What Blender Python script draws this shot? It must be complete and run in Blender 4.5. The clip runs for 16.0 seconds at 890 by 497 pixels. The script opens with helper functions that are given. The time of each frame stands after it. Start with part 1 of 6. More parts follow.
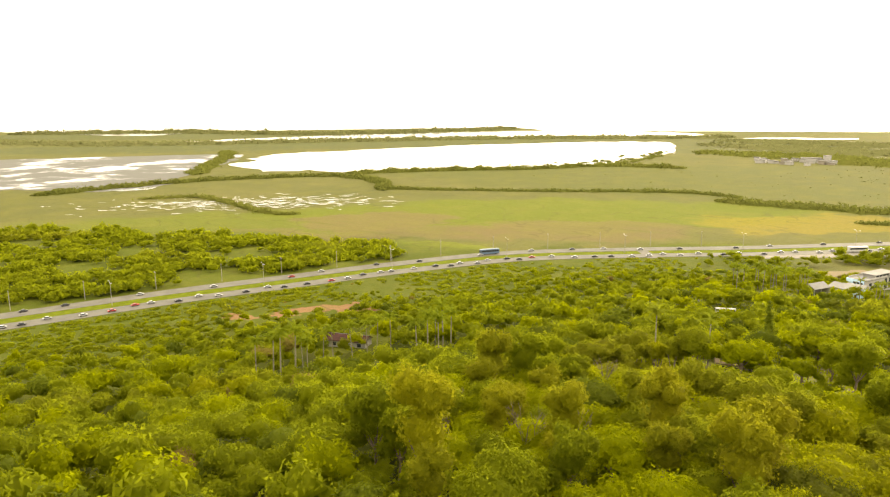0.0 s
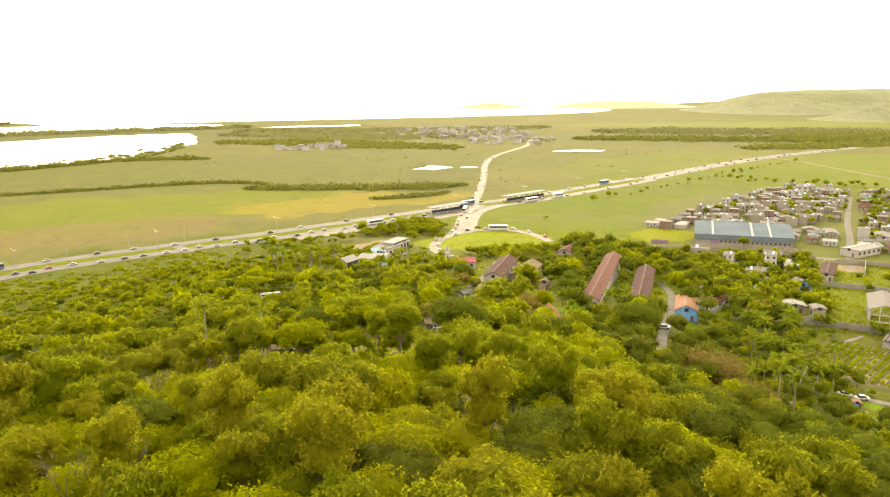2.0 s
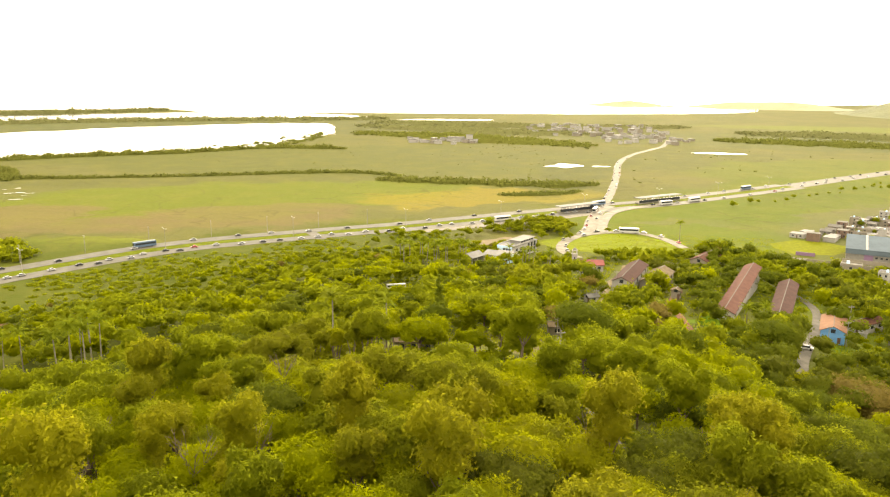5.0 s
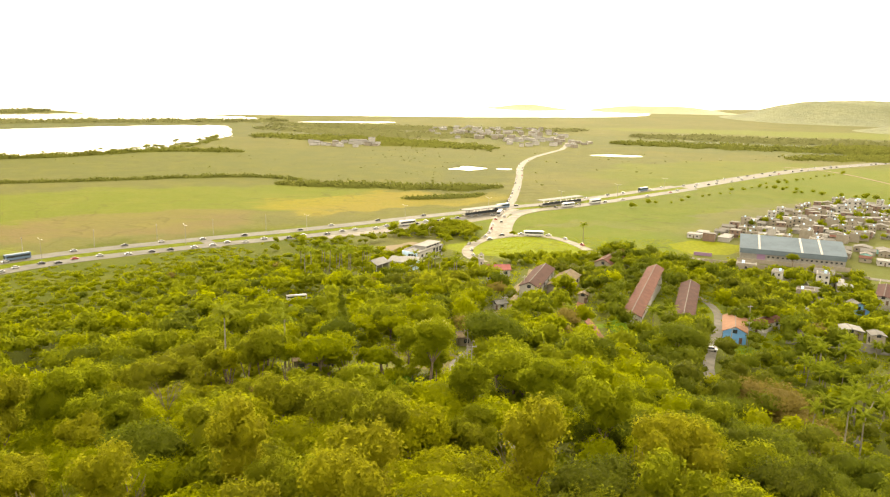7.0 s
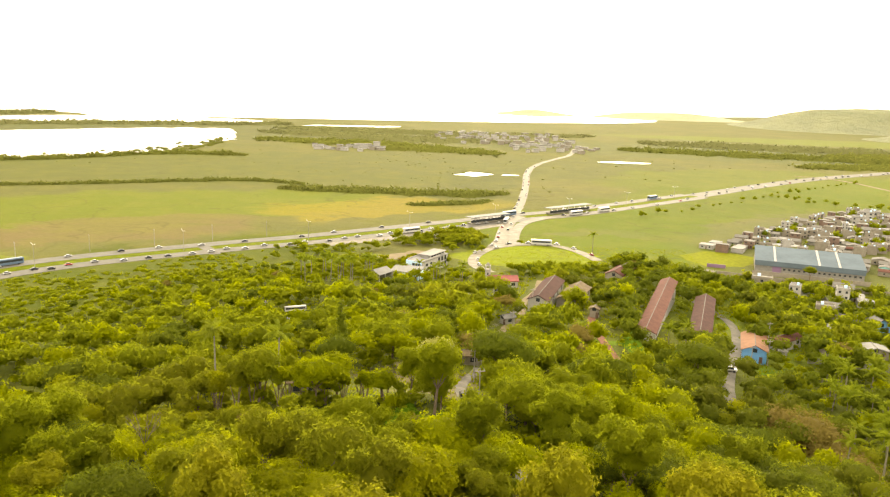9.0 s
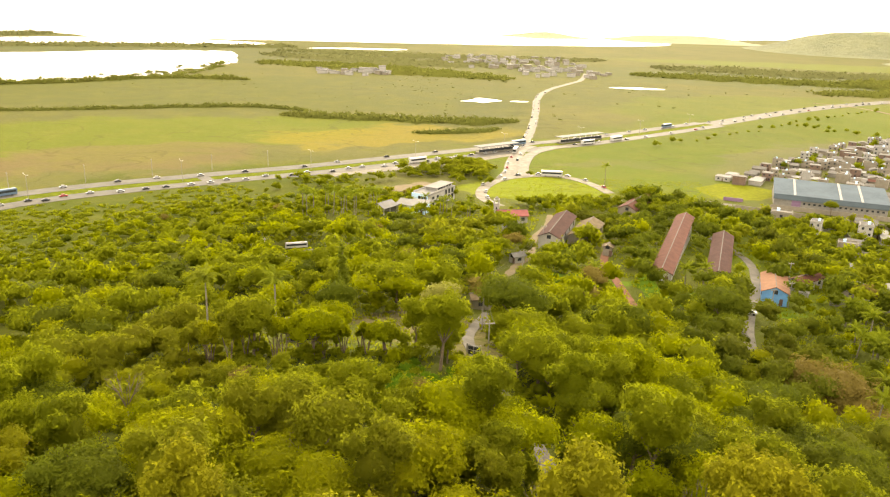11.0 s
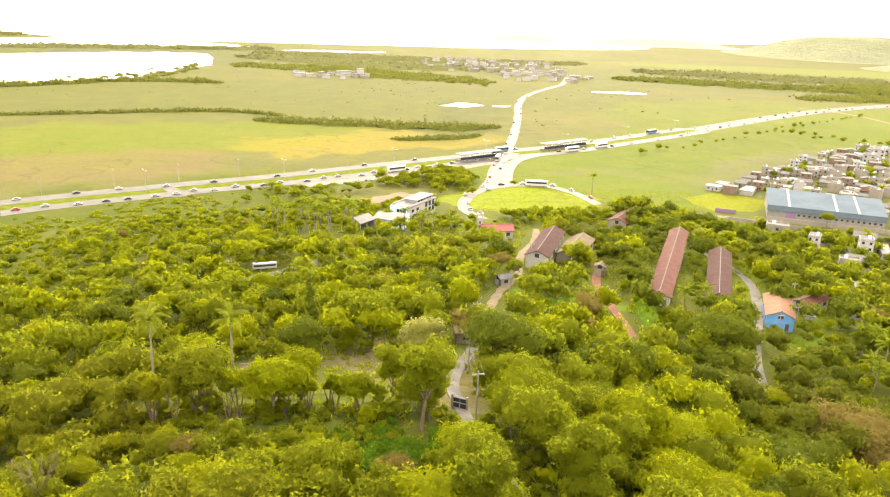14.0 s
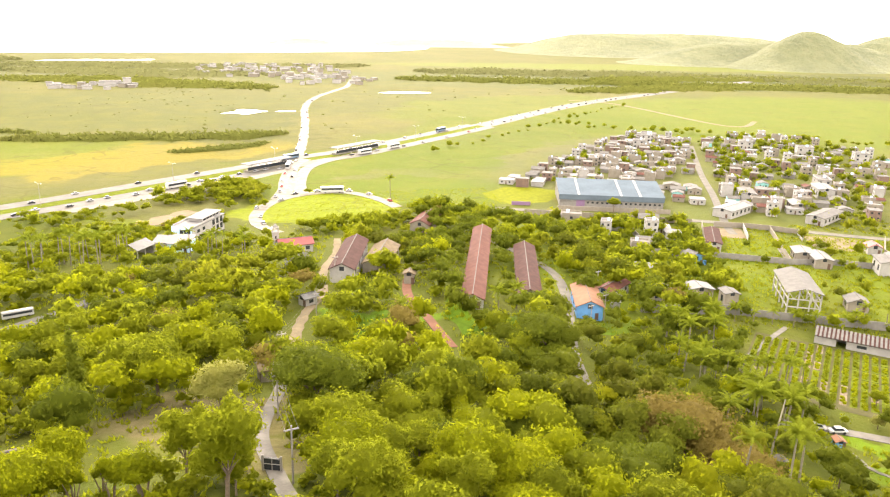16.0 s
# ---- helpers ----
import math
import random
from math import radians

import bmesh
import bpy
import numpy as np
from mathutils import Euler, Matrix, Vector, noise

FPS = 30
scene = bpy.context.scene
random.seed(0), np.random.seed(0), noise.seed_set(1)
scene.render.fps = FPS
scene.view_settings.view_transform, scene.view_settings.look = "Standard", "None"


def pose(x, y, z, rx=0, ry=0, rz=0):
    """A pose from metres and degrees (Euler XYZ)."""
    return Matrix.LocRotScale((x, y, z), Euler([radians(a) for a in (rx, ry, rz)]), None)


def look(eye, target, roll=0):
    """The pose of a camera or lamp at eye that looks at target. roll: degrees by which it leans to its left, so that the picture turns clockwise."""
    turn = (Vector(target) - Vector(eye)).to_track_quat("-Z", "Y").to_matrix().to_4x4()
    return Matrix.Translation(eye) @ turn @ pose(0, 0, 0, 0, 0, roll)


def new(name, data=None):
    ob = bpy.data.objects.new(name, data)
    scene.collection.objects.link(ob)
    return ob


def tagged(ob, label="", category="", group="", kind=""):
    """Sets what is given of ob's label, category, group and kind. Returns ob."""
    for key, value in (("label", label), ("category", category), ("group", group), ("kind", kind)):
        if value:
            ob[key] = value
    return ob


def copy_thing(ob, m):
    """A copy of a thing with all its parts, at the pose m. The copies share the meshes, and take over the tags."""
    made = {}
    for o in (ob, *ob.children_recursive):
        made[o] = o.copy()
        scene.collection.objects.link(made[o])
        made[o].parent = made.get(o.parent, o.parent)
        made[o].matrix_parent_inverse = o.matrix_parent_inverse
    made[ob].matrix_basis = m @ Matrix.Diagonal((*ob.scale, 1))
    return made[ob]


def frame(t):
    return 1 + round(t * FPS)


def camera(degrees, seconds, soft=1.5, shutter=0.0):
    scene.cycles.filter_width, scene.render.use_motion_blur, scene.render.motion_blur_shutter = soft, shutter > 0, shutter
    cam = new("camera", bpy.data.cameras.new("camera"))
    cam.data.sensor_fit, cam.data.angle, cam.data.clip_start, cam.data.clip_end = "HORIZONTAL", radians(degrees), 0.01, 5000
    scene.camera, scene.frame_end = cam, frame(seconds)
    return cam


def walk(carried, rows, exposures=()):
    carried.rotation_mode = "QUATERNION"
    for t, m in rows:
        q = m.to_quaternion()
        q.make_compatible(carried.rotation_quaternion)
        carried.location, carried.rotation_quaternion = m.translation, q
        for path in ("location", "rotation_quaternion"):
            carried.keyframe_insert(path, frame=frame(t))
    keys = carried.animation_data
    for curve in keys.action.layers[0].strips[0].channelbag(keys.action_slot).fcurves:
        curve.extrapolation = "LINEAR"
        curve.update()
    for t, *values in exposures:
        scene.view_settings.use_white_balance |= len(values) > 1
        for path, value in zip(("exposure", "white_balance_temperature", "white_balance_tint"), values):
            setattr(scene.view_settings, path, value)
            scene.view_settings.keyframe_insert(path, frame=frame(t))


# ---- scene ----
# ---- camera: seconds, place in metres, then heading (to the right of +y), pitch (up) and roll in degrees
cam = camera(60.73, 16.0, soft=1.2)
PATH = [
    (0.0, 6.03, -24.24, 89.56, -32.55, -11.52, -0.49),
    (0.5, 3.66, -20.58, 88.47, -22.41, -11.73, -0.57),
    (1.0, 2.48, -16.61, 87.39, -11.11, -11.95, -0.60),
    (1.5, 2.15, -13.90, 86.65, -0.49, -12.15, -0.53),
    (1.6, 2.01, -13.77, 86.61, 2.16, -12.19, -0.49),
    (2.0, 1.46, -13.22, 86.43, 2.28, -12.34, -0.33),
    (2.2, 1.22, -13.72, 86.55, 2.11, -12.40, -0.22),
    (2.3, 1.10, -13.96, 86.59, 0.65, -12.44, -0.16),
    (2.4, 0.98, -14.21, 86.65, -4.01, -12.47, -0.10),
    (2.5, 0.86, -14.46, 86.71, -7.11, -12.50, -0.05),
    (2.6, 0.89, -14.56, 86.74, -7.10, -12.52, -0.02),
    (3.0, 1.01, -14.95, 86.89, -7.32, -12.58, 0.10),
    (3.2, 1.00, -14.52, 86.89, -7.42, -12.60, 0.17),
    (5.1, 0.94, -10.46, 86.92, -7.32, -12.75, 0.82),
    (5.3, 0.93, -10.04, 86.92, -5.49, -12.77, 0.88),
    (5.4, 1.08, -9.51, 86.91, -3.85, -12.70, 0.92),
    (5.5, 1.24, -8.99, 86.89, -1.77, -12.63, 0.96),
    (5.6, 1.03, -8.28, 86.79, 0.01, -12.61, 0.98),
    (6.0, 0.21, -5.43, 86.35, 0.18, -12.54, 1.08),
    (6.5, 0.07, -2.77, 86.27, 0.10, -12.50, 1.23),
    (7.0, 0.00, -0.00, 86.25, 0.00, -12.42, 1.34),
    (7.5, -0.14, 2.83, 86.11, -0.07, -12.33, 1.46),
    (8.0, -0.21, 5.82, 86.04, -0.18, -12.23, 1.55),
    (8.5, -0.34, 8.76, 85.95, -0.28, -12.13, 1.71),
    (8.7, -0.48, 9.96, 85.93, -0.28, -12.09, 1.80),
    (10.4, -0.78, 20.16, 85.86, -0.57, -12.09, 1.90),
    (10.8, -0.85, 22.55, 85.84, -0.64, -15.73, 1.92),
    (10.9, -0.87, 23.23, 86.08, -0.65, -17.24, 1.97),
    (11.0, -0.90, 23.90, 86.31, -0.66, -17.69, 2.02),
    (11.5, -0.97, 26.88, 86.56, -0.73, -17.70, 2.14),
    (12.0, -1.00, 30.11, 86.50, -0.82, -17.65, 2.15),
    (12.3, -1.12, 32.25, 86.33, -0.82, -17.56, 2.15),
    (12.4, -1.15, 32.96, 86.27, 0.01, -17.53, 2.16),
    (12.5, -1.20, 33.67, 86.20, 1.14, -17.50, 2.16),
    (13.0, -1.33, 36.96, 86.09, 1.07, -17.49, 2.18),
    (13.5, -1.47, 39.92, 86.08, 0.99, -17.48, 2.25),
    (14.0, -1.53, 43.07, 86.11, 0.92, -17.46, 2.31),
    (14.5, -1.40, 46.36, 85.91, 0.82, -17.44, 2.31),
    (14.6, -1.18, 47.28, 85.85, 0.95, -17.33, 2.21),
    (14.7, -0.97, 48.20, 85.78, 4.82, -17.23, 2.11),
    (14.8, -0.75, 49.12, 85.72, 8.54, -17.12, 2.02),
    (15.0, -0.70, 51.03, 85.54, 8.85, -17.09, 1.66),
    (15.2, -0.46, 52.89, 85.25, 8.86, -16.99, 1.65),
    (15.4, -0.21, 54.75, 84.95, 11.89, -16.89, 1.65),
    (15.5, -0.09, 55.67, 84.80, 15.20, -16.84, 1.65),
    (15.6, -0.16, 56.57, 84.57, 15.55, -16.82, 1.62),
    (16.0, -0.45, 60.12, 83.66, 16.65, -16.73, 1.52),
]
walk(cam, [(t, pose(x, y, z) @ pose(0, 0, 0, 0, 0, -a) @ pose(0, 0, 0, 90 + b) @ pose(0, 0, 0, 0, 0, c))
           for t, x, y, z, a, b, c in PATH],
     exposures=[(0.0, 0.82, 8500, 9), (1.0, 0.91, 8500, 10), (9.0, 0.91, 8500, 9), (11.0, 0.92, 8400, 12), (12.5, 1.1, 8250, 12), (13.5, 1.27, 7750, 13), (14.6, 1.46, 7200, 16), (16.0, 1.47, 7100, 18)])

# ---- light: a low sun ahead of the camera, white hazy sky
SUN_AZ, SUN_EL = 10.0, 26.0
world = bpy.data.worlds.new("sky")
scene.world = world
world.use_nodes = True
wn, wl = world.node_tree.nodes, world.node_tree.links
wn.clear()
sky = wn.new("ShaderNodeTexSky")
sky.sky_type = "NISHITA"
sky.sun_disc = False
sky.sun_elevation, sky.sun_rotation = radians(SUN_EL), radians(SUN_AZ)
sky.dust_density, sky.air_density, sky.ozone_density = 2.0, 1.0, 0.6
pale = wn.new("ShaderNodeHueSaturation")
pale.inputs["Saturation"].default_value = 0.25
back = wn.new("ShaderNodeBackground")
back.inputs["Strength"].default_value = 0.148
wout = wn.new("ShaderNodeOutputWorld")
wl.new(sky.outputs["Color"], pale.inputs["Color"])
# a bright even layer of thin haze over the whole sky
veil = wn.new("ShaderNodeMix")
veil.data_type, veil.blend_type = "RGBA", "ADD"
veil.inputs[0].default_value = 1.0
veil.inputs[7].default_value = (9.7, 9.3, 8.5, 1.0)
wl.new(pale.outputs["Color"], veil.inputs[6])
wl.new(veil.outputs[2], back.inputs["Color"])
wl.new(back.outputs["Background"], wout.inputs["Surface"])
sun = new("sun", bpy.data.lights.new("sun", "SUN"))
sun.data.energy, sun.data.angle, sun.data.color = 1.3, radians(6.0), (1.0, 0.9, 0.7)
sa, se = radians(SUN_AZ), radians(SUN_EL)
sun.matrix_world = look((0, 0, 300), (-math.sin(sa) * math.cos(se), -math.cos(sa) * math.cos(se), 300 - math.sin(se)))

# ---- materials


class Nodes:
    """Small shorthand for building one node material."""

    def __init__(self, name):
        self.m = bpy.data.materials.new(name)
        self.m.use_nodes = True
        self.n, self.l = self.m.node_tree.nodes, self.m.node_tree.links
        self.b = self.n["Principled BSDF"]
        self.out = self.n["Material Output"]
        self.pos = self.n.new("ShaderNodeNewGeometry")

    def put(self, socket, value):
        if isinstance(value, bpy.types.NodeSocket):
            self.l.new(value, socket)
        elif isinstance(value, tuple) and len(value) == 3:
            socket.default_value = (*value, 1.0) if socket.type == "RGBA" else value
        else:
            socket.default_value = value

    def noise(self, scale, detail=4.0, rough=0.6, vector=None):
        t = self.n.new("ShaderNodeTexNoise")
        self.put(t.inputs["Vector"], vector or self.pos.outputs["Position"])
        t.inputs["Scale"].default_value, t.inputs["Detail"].default_value = scale, detail
        t.inputs["Roughness"].default_value = rough
        return t.outputs["Fac"]

    def math(self, op, a, b=0.0):
        t = self.n.new("ShaderNodeMath")
        t.operation = op
        self.put(t.inputs[0], a)
        self.put(t.inputs[1], b)
        return t.outputs[0]

    def step(self, v, a, b):
        t = self.n.new("ShaderNodeMapRange")
        t.interpolation_type = "SMOOTHSTEP"
        self.put(t.inputs["Value"], v)
        t.inputs["From Min"].default_value, t.inputs["From Max"].default_value = a, b
        return t.outputs["Result"]

    def mix(self, f, a, b):
        t = self.n.new("ShaderNodeMix")
        t.data_type = "RGBA"
        self.put(t.inputs["Factor"], f)
        self.put(t.inputs[6], a)
        self.put(t.inputs[7], b)
        return t.outputs[2]

    def bump(self, h, strength=0.3, distance=0.1):
        t = self.n.new("ShaderNodeBump")
        t.inputs["Strength"].default_value, t.inputs["Distance"].default_value = strength, distance
        self.l.new(h, t.inputs["Height"])
        self.l.new(t.outputs["Normal"], self.b.inputs["Normal"])

    def done(self, color, rough=0.8, metal=0.0, shine=0.5):
        self.b.inputs["Specular IOR Level"].default_value = shine
        self.put(self.b.inputs["Base Color"], color)
        self.put(self.b.inputs["Roughness"], rough)
        self.b.inputs["Metallic"].default_value = metal
        return self.m


def plain(name, color, rough=0.8, metal=0.0, wear=0.25, scale=0.6, bump=0.2, shine=0.35):
    """A weathered surface: the colour with stains at two scales and fine relief."""
    k = Nodes(name)
    dark = tuple(c * (1 - wear) for c in color)
    light = tuple(min(1, c * (1 + wear * 0.5)) for c in color)
    a = k.step(k.noise(scale), 0.35, 0.7)
    b = k.step(k.noise(scale * 9), 0.3, 0.8)
    info = k.n.new("ShaderNodeObjectInfo")
    c = k.mix(a, dark, color)
    c = k.mix(k.math("MULTIPLY", b, 0.4), c, light)
    c = k.mix(k.math("MULTIPLY", info.outputs["Random"], wear * 0.6), c, dark)
    k.bump(k.noise(scale * 14), bump, 0.05)
    return k.done(c, rough, metal, shine)


def foliage(name, colors, gloss=0.75, glow=0.35, shine=0.03):
    """Leaves: hue drifts from tree to tree and clump to clump, and the low sun shines through."""
    k = Nodes(name)
    dark, mid, light, dry = colors
    info = k.n.new("ShaderNodeObjectInfo")
    own = k.n.new("ShaderNodeAttribute")
    own.attribute_name = "hue"
    tree = k.math("FRACT", k.math("ADD", own.outputs["Fac"], info.outputs["Random"]))
    wide = k.noise(0.018, 3.0)
    c = k.mix(k.step(tree, 0.05, 0.5), dark, mid)
    c = k.mix(k.math("MULTIPLY", k.step(tree, 0.5, 0.95), 0.85), c, light)
    c = k.mix(k.math("MULTIPLY", k.step(k.noise(0.3, 3.0), 0.4, 0.7), 0.3), c, mid)
    c = k.mix(k.math("MULTIPLY", k.step(wide, 0.5, 0.72), 0.45), c, dry)
    isl = k.pos.outputs["Random Per Island"]
    c = k.mix(k.math("MULTIPLY", k.step(isl, 0.4, 0.0), 0.3), c, dark)
    c = k.mix(k.math("MULTIPLY", k.step(isl, 0.6, 1.0), 0.25), c, light)
    k.bump(k.noise(2.6, 5.0, 0.75), 0.8, 0.35)
    k.done(c, gloss, shine=shine)
    tr = k.n.new("ShaderNodeBsdfTranslucent")
    warm = k.mix(0.55, c, light)
    k.l.new(warm, tr.inputs["Color"])
    mx = k.n.new("ShaderNodeMixShader")
    mx.inputs[0].default_value = glow
    k.l.new(k.b.outputs[0], mx.inputs[1])
    k.l.new(tr.outputs[0], mx.inputs[2])
    k.l.new(mx.outputs[0], k.out.inputs["Surface"])
    return k.m


LEAF = foliage("broadleaf_foliage", ((0.14, 0.164, 0.01), (0.172, 0.199, 0.011), (0.213, 0.24, 0.013), (0.218, 0.194, 0.022)), glow=0.66)
LEAF_DARK = foliage("dark_foliage", ((0.07, 0.09, 0.008), (0.095, 0.118, 0.01), (0.125, 0.15, 0.012), (0.12, 0.108, 0.015)), glow=0.5)
LEAF_VIVID = foliage("rich_green_creeper", ((0.06, 0.125, 0.008), (0.08, 0.16, 0.01), (0.11, 0.19, 0.01), (0.1, 0.15, 0.012)), glow=0.55)
LEAF_DRY = foliage("dry_brown_foliage", ((0.125, 0.098, 0.022), (0.163, 0.125, 0.03), (0.206, 0.175, 0.033), (0.188, 0.138, 0.037)), glow=0.35)
LEAF_LIME = foliage("yellow_green_foliage", ((0.155, 0.182, 0.006), (0.209, 0.235, 0.007), (0.268, 0.294, 0.009), (0.273, 0.241, 0.016)), glow=0.62)
LEAF_PALE = foliage("pale_flowering_foliage", ((0.2, 0.21, 0.04), (0.26, 0.265, 0.06), (0.31, 0.31, 0.08), (0.28, 0.26, 0.07)), glow=0.65)
LEAF_GOLD = foliage("olive_gold_foliage", ((0.178, 0.186, 0.013), (0.227, 0.229, 0.014), (0.27, 0.265, 0.015), (0.259, 0.221, 0.022)), glow=0.62)
# olive leaves of the marsh, lightened in colour to imitate haze
LEAF_FAR = foliage("haze_paled_olive_foliage", ((0.1, 0.112, 0.028), (0.125, 0.136, 0.032), (0.15, 0.158, 0.036), (0.145, 0.14, 0.04)), gloss=1.0, glow=0.45, shine=0.0)
# the farthest belts, with distance haze mixed into the leaf colour
LEAF_HAZE = foliage("far_foliage_haze", ((0.12, 0.125, 0.05), (0.14, 0.145, 0.06), (0.16, 0.165, 0.068), (0.15, 0.14, 0.065)), gloss=1.0, glow=0.4, shine=0.0)
PALM = foliage("palm_frond", ((0.132, 0.169, 0.013), (0.18, 0.216, 0.016), (0.231, 0.274, 0.021), (0.212, 0.212, 0.031)), gloss=0.75, glow=0.5)
BARK = plain("grey_brown_bark", (0.16, 0.12, 0.08), 0.9, wear=0.4, scale=1.5)
PALM_BARK = plain("pale_palm_trunk", (0.19, 0.17, 0.115), 0.85, wear=0.3, scale=1.2)
ASPHALT = plain("asphalt", (0.12, 0.115, 0.1), 0.75, wear=0.3, scale=0.15, bump=0.1, shine=0.14)
TRACK = plain("worn_concrete_track", (0.17, 0.16, 0.14), 0.95, wear=0.35, scale=0.3, shine=0.05)
CONCRETE = plain("concrete", (0.2, 0.185, 0.15), 0.8, wear=0.45, scale=0.25, shine=0.16)
DIRT = plain("dry_dirt", (0.19, 0.155, 0.1), 0.95, wear=0.3, scale=0.25, shine=0.05)
REDSOIL = plain("red_earth", (0.17, 0.088, 0.06), 0.95, wear=0.3, scale=0.3, shine=0.05)
WHITEWALL = plain("white_plaster", (0.31, 0.3, 0.28), 0.8, wear=0.18)
CREAMWALL = plain("cream_plaster", (0.22, 0.195, 0.155), 0.85, wear=0.22)
GREYWALL = plain("bare_cement_render", (0.21, 0.2, 0.18), 0.9, wear=0.3)
BRICKWALL = plain("raw_brick_wall", (0.165, 0.112, 0.088), 0.9, wear=0.3)
BLUEWALL = plain("blue_painted_wall", (0.1, 0.28, 0.55), 0.7, wear=0.2)
PALEBLUE = plain("pale_blue_wall", (0.42, 0.6, 0.78), 0.6, wear=0.12)
TEALWALL = plain("teal_wall", (0.22, 0.5, 0.5), 0.75, wear=0.2)
PURPLE = plain("purple_paint", (0.19, 0.115, 0.2), 0.6, wear=0.15)
TERRACOTTA = plain("terracotta_tiles", (0.115, 0.05, 0.038), 0.9, wear=0.4, scale=0.5, shine=0.1)
ORANGETILE = plain("orange_clay_tiles", (0.225, 0.12, 0.075), 0.85, wear=0.25, scale=0.5, shine=0.1)
OLDTILE = plain("weathered_tan_tiles", (0.15, 0.115, 0.07), 0.9, wear=0.4, scale=0.5, shine=0.1)
BROWNTILE = plain("weathered_brown_tiles", (0.066, 0.032, 0.027), 0.9, wear=0.4, scale=0.5, shine=0.1)
REDROOF = plain("red_painted_roof", (0.22, 0.05, 0.045), 0.6, wear=0.25)
METALROOF = plain("pale_blue_metal_roof", (0.1, 0.13, 0.155), 0.9, 0.0, wear=0.2, scale=0.1, shine=0.04)
FIBRE = plain("grey_fibre_cement_roof", (0.115, 0.11, 0.1), 0.85, wear=0.35)
WHITEROOF = plain("white_roof_sheet", (0.165, 0.165, 0.158), 0.8, wear=0.25)
GLASS_DARK = plain("dark_window_glass", (0.03, 0.035, 0.04), 0.12, wear=0.2)
STEEL = plain("galvanised_steel", (0.5, 0.5, 0.48), 0.45, 0.6, wear=0.2)
POLE = plain("concrete_pole", (0.24, 0.225, 0.2), 0.85, wear=0.2)
CABLE = plain("grey_cable_sheath", (0.12, 0.115, 0.1), 0.8, wear=0.1)
RUBBER = plain("tyre_rubber", (0.02, 0.02, 0.02), 0.85, wear=0.2)
WOODDOOR = plain("dark_wooden_door", (0.1, 0.06, 0.04), 0.6, wear=0.3)


def water_material():
    k = Nodes("shining_lake_water")
    k.bump(k.noise(0.35, 3.0), 0.25, 0.3)
    return k.done((0.12, 0.13, 0.1), 0.12)


WATER = water_material()


def mud_material():
    k = Nodes("wet_mudflat")
    v = k.step(k.noise(0.012, 6.0, 0.65), 0.4, 0.53)
    return k.done(k.mix(v, (0.09, 0.095, 0.09), (0.1, 0.1, 0.09)), k.mix(v, (0.16, 0.16, 0.16), (1.0, 1.0, 1.0)), shine=0.22)


MUD = mud_material()

SANDPATH = plain("pale_sandy_path", (0.085, 0.08, 0.035), 0.95, wear=0.35, scale=0.3, shine=0.05)
VERGE = plain("mown_verge_grass", (0.105, 0.13, 0.01), 0.95, wear=0.4, scale=0.3, bump=0.6, shine=0.03)
GRASSPLOT = plain("yellow_green_grass", (0.15, 0.165, 0.012), 0.95, wear=0.35, scale=0.4, bump=0.6, shine=0.03)

LAWN = plain("mown_lawn", (0.075, 0.135, 0.008), 0.95, wear=0.35, scale=0.5, bump=0.6, shine=0.03)

# ---- the lie of the land: a wooded spur falling to a coastal plain at z = 0
RIDGE_Y = (-60, 20, 60, 100, 150, 190, 230, 270, 320, 370, 420)
RIDGE_Z = (44, 42, 38, 33, 26, 17, 11, 8, 4.5, 1, 0)


def land(x, y):
    h = np.interp(y, RIDGE_Y, RIDGE_Z)
    s = np.interp(y, (0, 40, 150), (250, 140, 88))
    mound = 3.2 * np.exp(-(((np.asarray(x) - 64) / 36) ** 2) - ((np.asarray(y) - 268) / 46) ** 2)
    return h * np.exp(-(((np.asarray(x) + 12) / s) ** 2)) + mound


